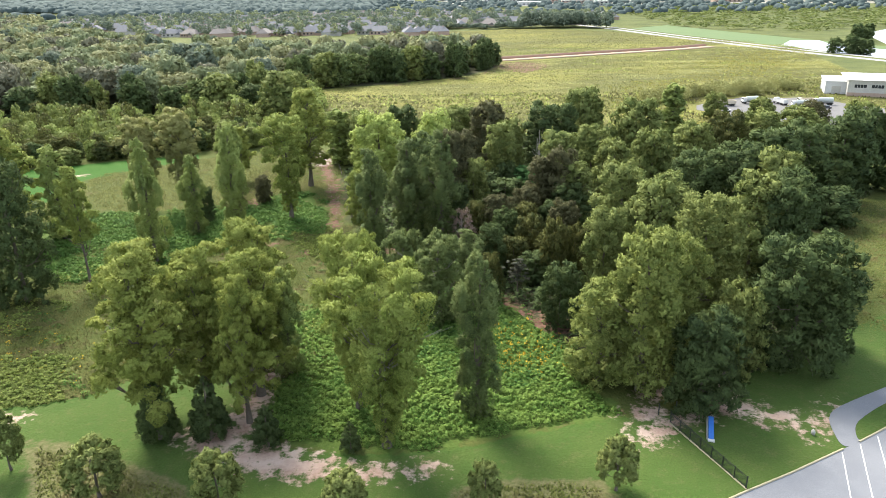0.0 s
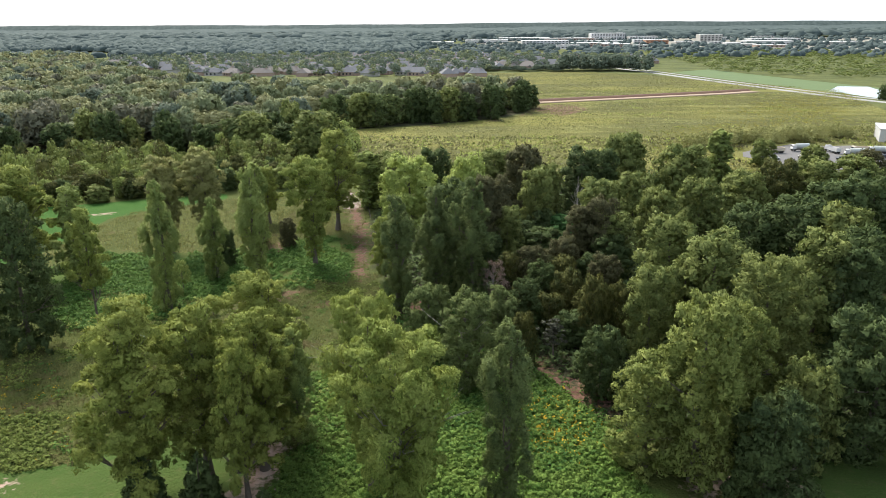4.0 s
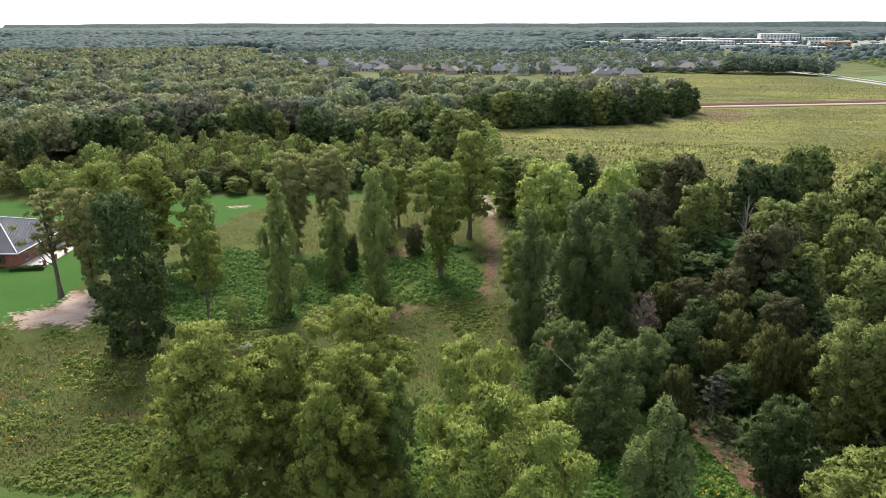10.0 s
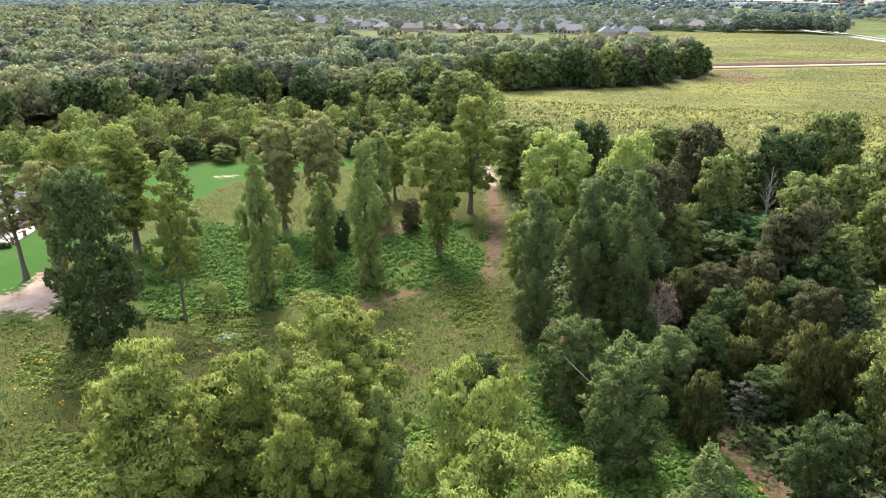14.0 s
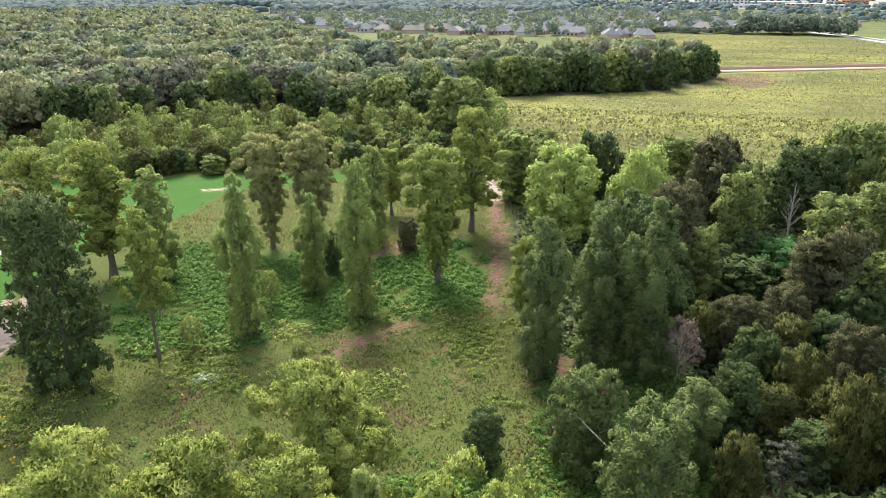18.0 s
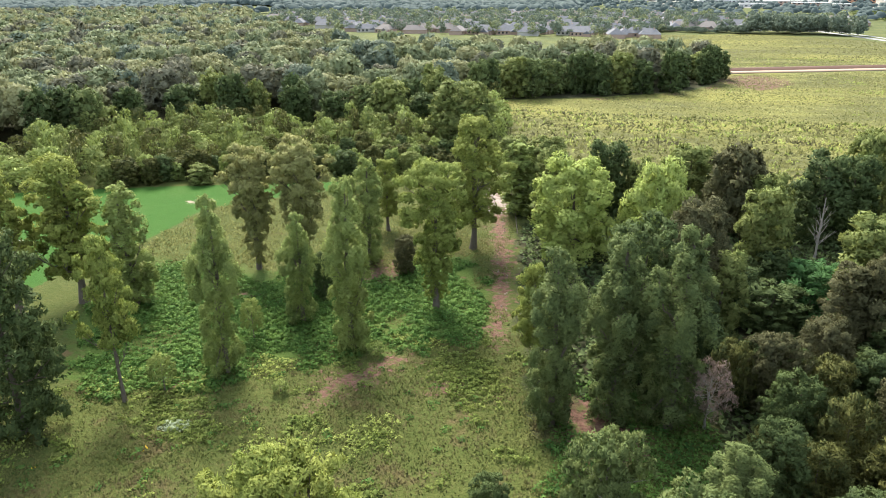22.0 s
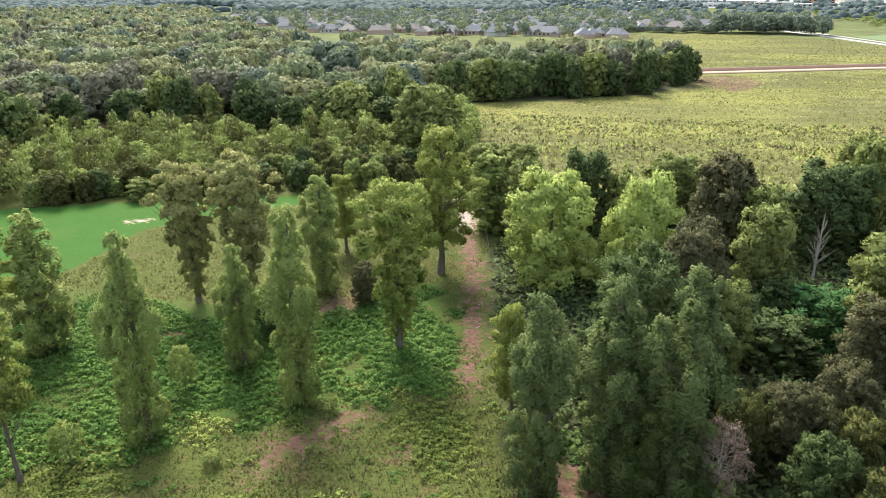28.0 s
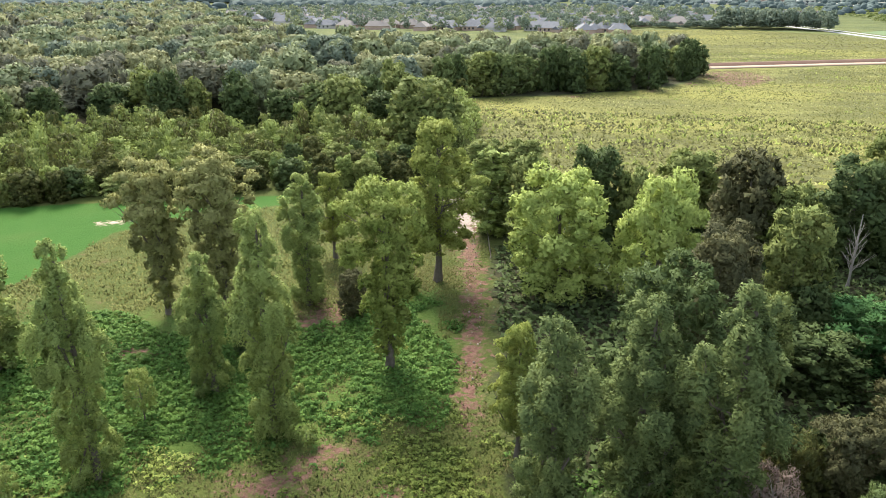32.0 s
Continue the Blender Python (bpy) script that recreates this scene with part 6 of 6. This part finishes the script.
x, y = scatter(TRAIL, 0.5, rng, lambda a, b: (depth_in(TRAIL, a, b) < 1.3 + 1.5 * np.sin(0.35 * b + 0.8 * np.sin(0.21 * b))) & (depth_in(TRAIL_TOP, a, b) < 0) & (rng.random(a.shape) < 0.4), 0.5)
tufted("trail_grass", x, y, LEAF["grass"], "grass creeping over the edges of the clay trail", "grass", 6, 0.30, 0.35, rng, 0.35)
OPEN = [(-130, 62), (-80, 66), (-50, 78), (-28, 96), (-14, 104), (-9, 118), (-10, 140), (-17, 160), (-22, 178), (-42, 172), (-70, 158), (-112, 132), (-150, 118)]
x, y = scatter(OPEN, 0.9, rng, lambda a, b: off_soil(a, b) & (depth_in(LAWN_FRONT, a, b) < 0.3), 4.0)
k = patchy(x, y, 0.05, -0.34, rng) & patchy(x, y, 0.15, -0.42, rng)
tufted("meadow_plants", x[k], y[k], LEAF["grass"], "pale rank grass and herbs of the meadow", "grass", 9, 0.34, 0.42, rng, 0.50)
plants("meadow_weeds", x[~k], y[~k], LEAF["herb"], "green herbs among the meadow grass", "weeds", 26, 0.29, 0.9, rng, 0.42)
some = k & (rng.random(len(x)) < 0.07) & patchy(x, y, 0.07, -0.05, rng)
plants("meadow_herbs", x[some], y[some], LEAF["weed"], "dark green herb clumps dotted over the meadow", "herbs", 26, 0.26, 0.8, rng, 0.45)
k &= patchy(x, y, 0.09, 0.36, rng)
plants("meadow_herbs", x[k], y[k], LEAF["light"], "taller yellow-green herbs in the meadow", "herbs", 16, 0.26, 1.1, rng, 0.40)
SHADY = [(-18, 102), (14, 94), (26, 108), (14, 128), (4, 168), (-20, 166), (-16, 140), (-15, 118)]
x, y = scatter(SHADY, 1.0, rng, off_soil, 2.0)
plants("weeds", x, y, LEAF["weed"], "green weeds among the trees by the thicket", "weeds", 22, 0.30, 1.0, rng, 0.45)
x, y = scatter(ROUGH_BED, 0.6, rng, None, 1.0)
tufted("rough_grass", x, y, LEAF["grass"], "dry tufted grass left unmown in the lawn", "grass", 5, 0.36, 0.45, rng, 0.3)
x, y = scatter(ROUGH_STRIP, 0.6, rng, None, 1.0)
tufted("rough_grass", x, y, LEAF["grass"], "dry tufted grass left unmown in the lawn", "grass", 5, 0.36, 0.45, rng, 0.3)
x, y = scatter(FIELD, 3.6, rng, lambda a, b: (b >= 680) & in_view(a, b) & off_track(a, b) & (depth_in(YARD, a, b) < -4))
tufted("field_plants", x, y, LEAF["crop"], "yellowing plants on the far side of the field", "field plants", 2, 1.8, 0.55, rng, 1.5)
plants("pale_herbs", -68.5 + 3.6 * rng.random(60), 136.4 + 2.4 * rng.random(60), LEAF["pale"], "patch of pale grey-leaved herbs in the meadow", "herbs", 9, 0.32, 0.6, rng, 0.3)
x, y = scatter(THICKET, 1.7, rng, lambda a, b: most(WORN_AND_SHADE, a, b) < -1.0)
plants("undergrowth", x, y, LEAF["dark"], "dense dark undergrowth beneath the trees", "undergrowth", 9, 0.75, 2.4, rng, 0.9)
x, y = scatter(MEADOW_BACK, 1.2, rng, None, 4.0)
tufted("meadow_plants", x, y, LEAF["straw"], "pale grass between the lawn and the weeds", "grass", 6, 0.50, 0.50, rng, 0.6)
x, y = scatter(OPEN_RIGHT, 1.3, rng, None, 4.0)
tufted("meadow_plants", x, y, LEAF["grass"], "pale rank grass beyond the thicket", "grass", 7, 0.50, 0.40, rng, 0.6)
x, y = scatter(FIELD, 2.2, rng, lambda a, b: (b < 680) & in_view(a, b) & off_track(a, b) & (depth_in(YARD, a, b) < -4))
rows = np.array([noise.fractal(Vector((a * 0.02, b * 0.055, 1.7)), 0.7, 2.0, 4) for a, b in zip(x, y)]) + rng.uniform(-0.22, 0.22, len(x))
k = rows > -0.28
tufted("field_plants", x[k], y[k], LEAF["crop"], "yellowing waist-high plants across the field", "field plants", 3, 1.0, 0.40, rng, 1.1)
k = rows < -0.22
tufted("field_plants", x[k], y[k], LEAF["brown"], "dull bronze-green plants in streaks across the field", "field plants", 2, 0.9, 0.55, rng, 0.9)
k = (rng.random(len(x)) < 0.5) & (depth_in([(60, 285), (130, 300), (150, 390), (240, 480), (320, 640), (200, 560), (120, 420)], x, y) + 40 * rows > 0)
tufted("goldenrod", x[k], y[k], LEAF["yellow"], "yellow flowering plants along the side of the field", "flowers", 3, 0.8, 0.6, rng, 0.9)
near = y < 400
k = near & (rng.random(len(x)) < 0.45)
tufted("field_plants", x[k], y[k], LEAF["crop"], "rank yellow-green plants on the near side of the field", "field plants", 3, 1.2, 1.0, rng, 0.9)
k = near & (rng.random(len(x)) < 0.14) & (rows < 0.25)
tufted("field_plants", x[k], y[k], LEAF["oak"], "dull green bushy plants on the near side of the field", "field plants", 3, 1.3, 1.2, rng, 0.7)
k = (rows > 0.42) & (rng.random(len(x)) < 0.4)
tufted("field_plants", x[k], y[k], LEAF["light"], "taller yellow-green plants across the field", "field plants", 3, 0.8, 0.8, rng, 0.7)
plants("goldenrod", rng.normal(13.5, 3.2, 260), rng.normal(108.0, 4.5, 260), LEAF["gold"], "yellow flowering goldenrod in the weeds", "flowers", 5, 0.30, 1.0, rng, 0.3)
plants("goldenrod", rng.normal(-88, 16, 160), rng.normal(112.0, 7, 160), LEAF["gold"], "scattered yellow flowers in the meadow", "flowers", 4, 0.25, 0.8, rng, 0.3)

rng = np.random.default_rng(41)
x, y = scatter(TRAIL, 0.55, rng, lambda a, b: rng.random(a.shape) < 0.18)
ring = np.linspace(0, 2 * math.pi, 6, endpoint=False)
ring = np.stack([np.cos(ring), np.sin(ring)], 1)
n = len(x)
size = 0.04 + 0.20 * rng.random(n) ** 2.5
low = np.concatenate([(np.column_stack([x, y])[:, None] + ring * size[:, None, None] * rng.uniform(0.7, 1.3, (n, 6, 1))), np.full((n, 6, 1), -0.08)], 2)
high = np.concatenate([(np.column_stack([x, y])[:, None] + ring * 0.6 * size[:, None, None]), np.repeat((0.5 * size + 0.10)[:, None, None], 6, 1)], 2)
v = np.concatenate([low, high], 1)
k, b = np.arange(6), 12 * np.arange(n)[:, None, None]
side = np.stack([k, (k + 1) % 6, 6 + (k + 1) % 6, 6 + k], 1)
cap = np.array([[6, 7, 8, 9], [6, 9, 10, 11]])
STONE = plain("trail_stone", (0.14, 0.095, 0.075), (0.30, 0.24, 0.20), 1.4, 0.9)
tagged(new("trail_gravel", mesh_of("trail_gravel", v.reshape(-1, 3), (np.concatenate([side, cap])[None] + b).reshape(-1, 4), [STONE])), "loose pale stones on the clay trail", "gravel", kind="stuff")

# ---- from plan units to metres ----
METRES = Matrix.Scale(PLAN, 4)
for ob in list(scene.objects):
    if ob.parent or ob.type in ("CAMERA", "LIGHT"):
        continue
    if ob.type == "MESH" and ob.data.users == 1:
        ob.data.transform(METRES @ ob.matrix_basis)
        ob.matrix_basis = Matrix.Identity(4)
    else:
        ob.matrix_basis = METRES @ ob.matrix_basis
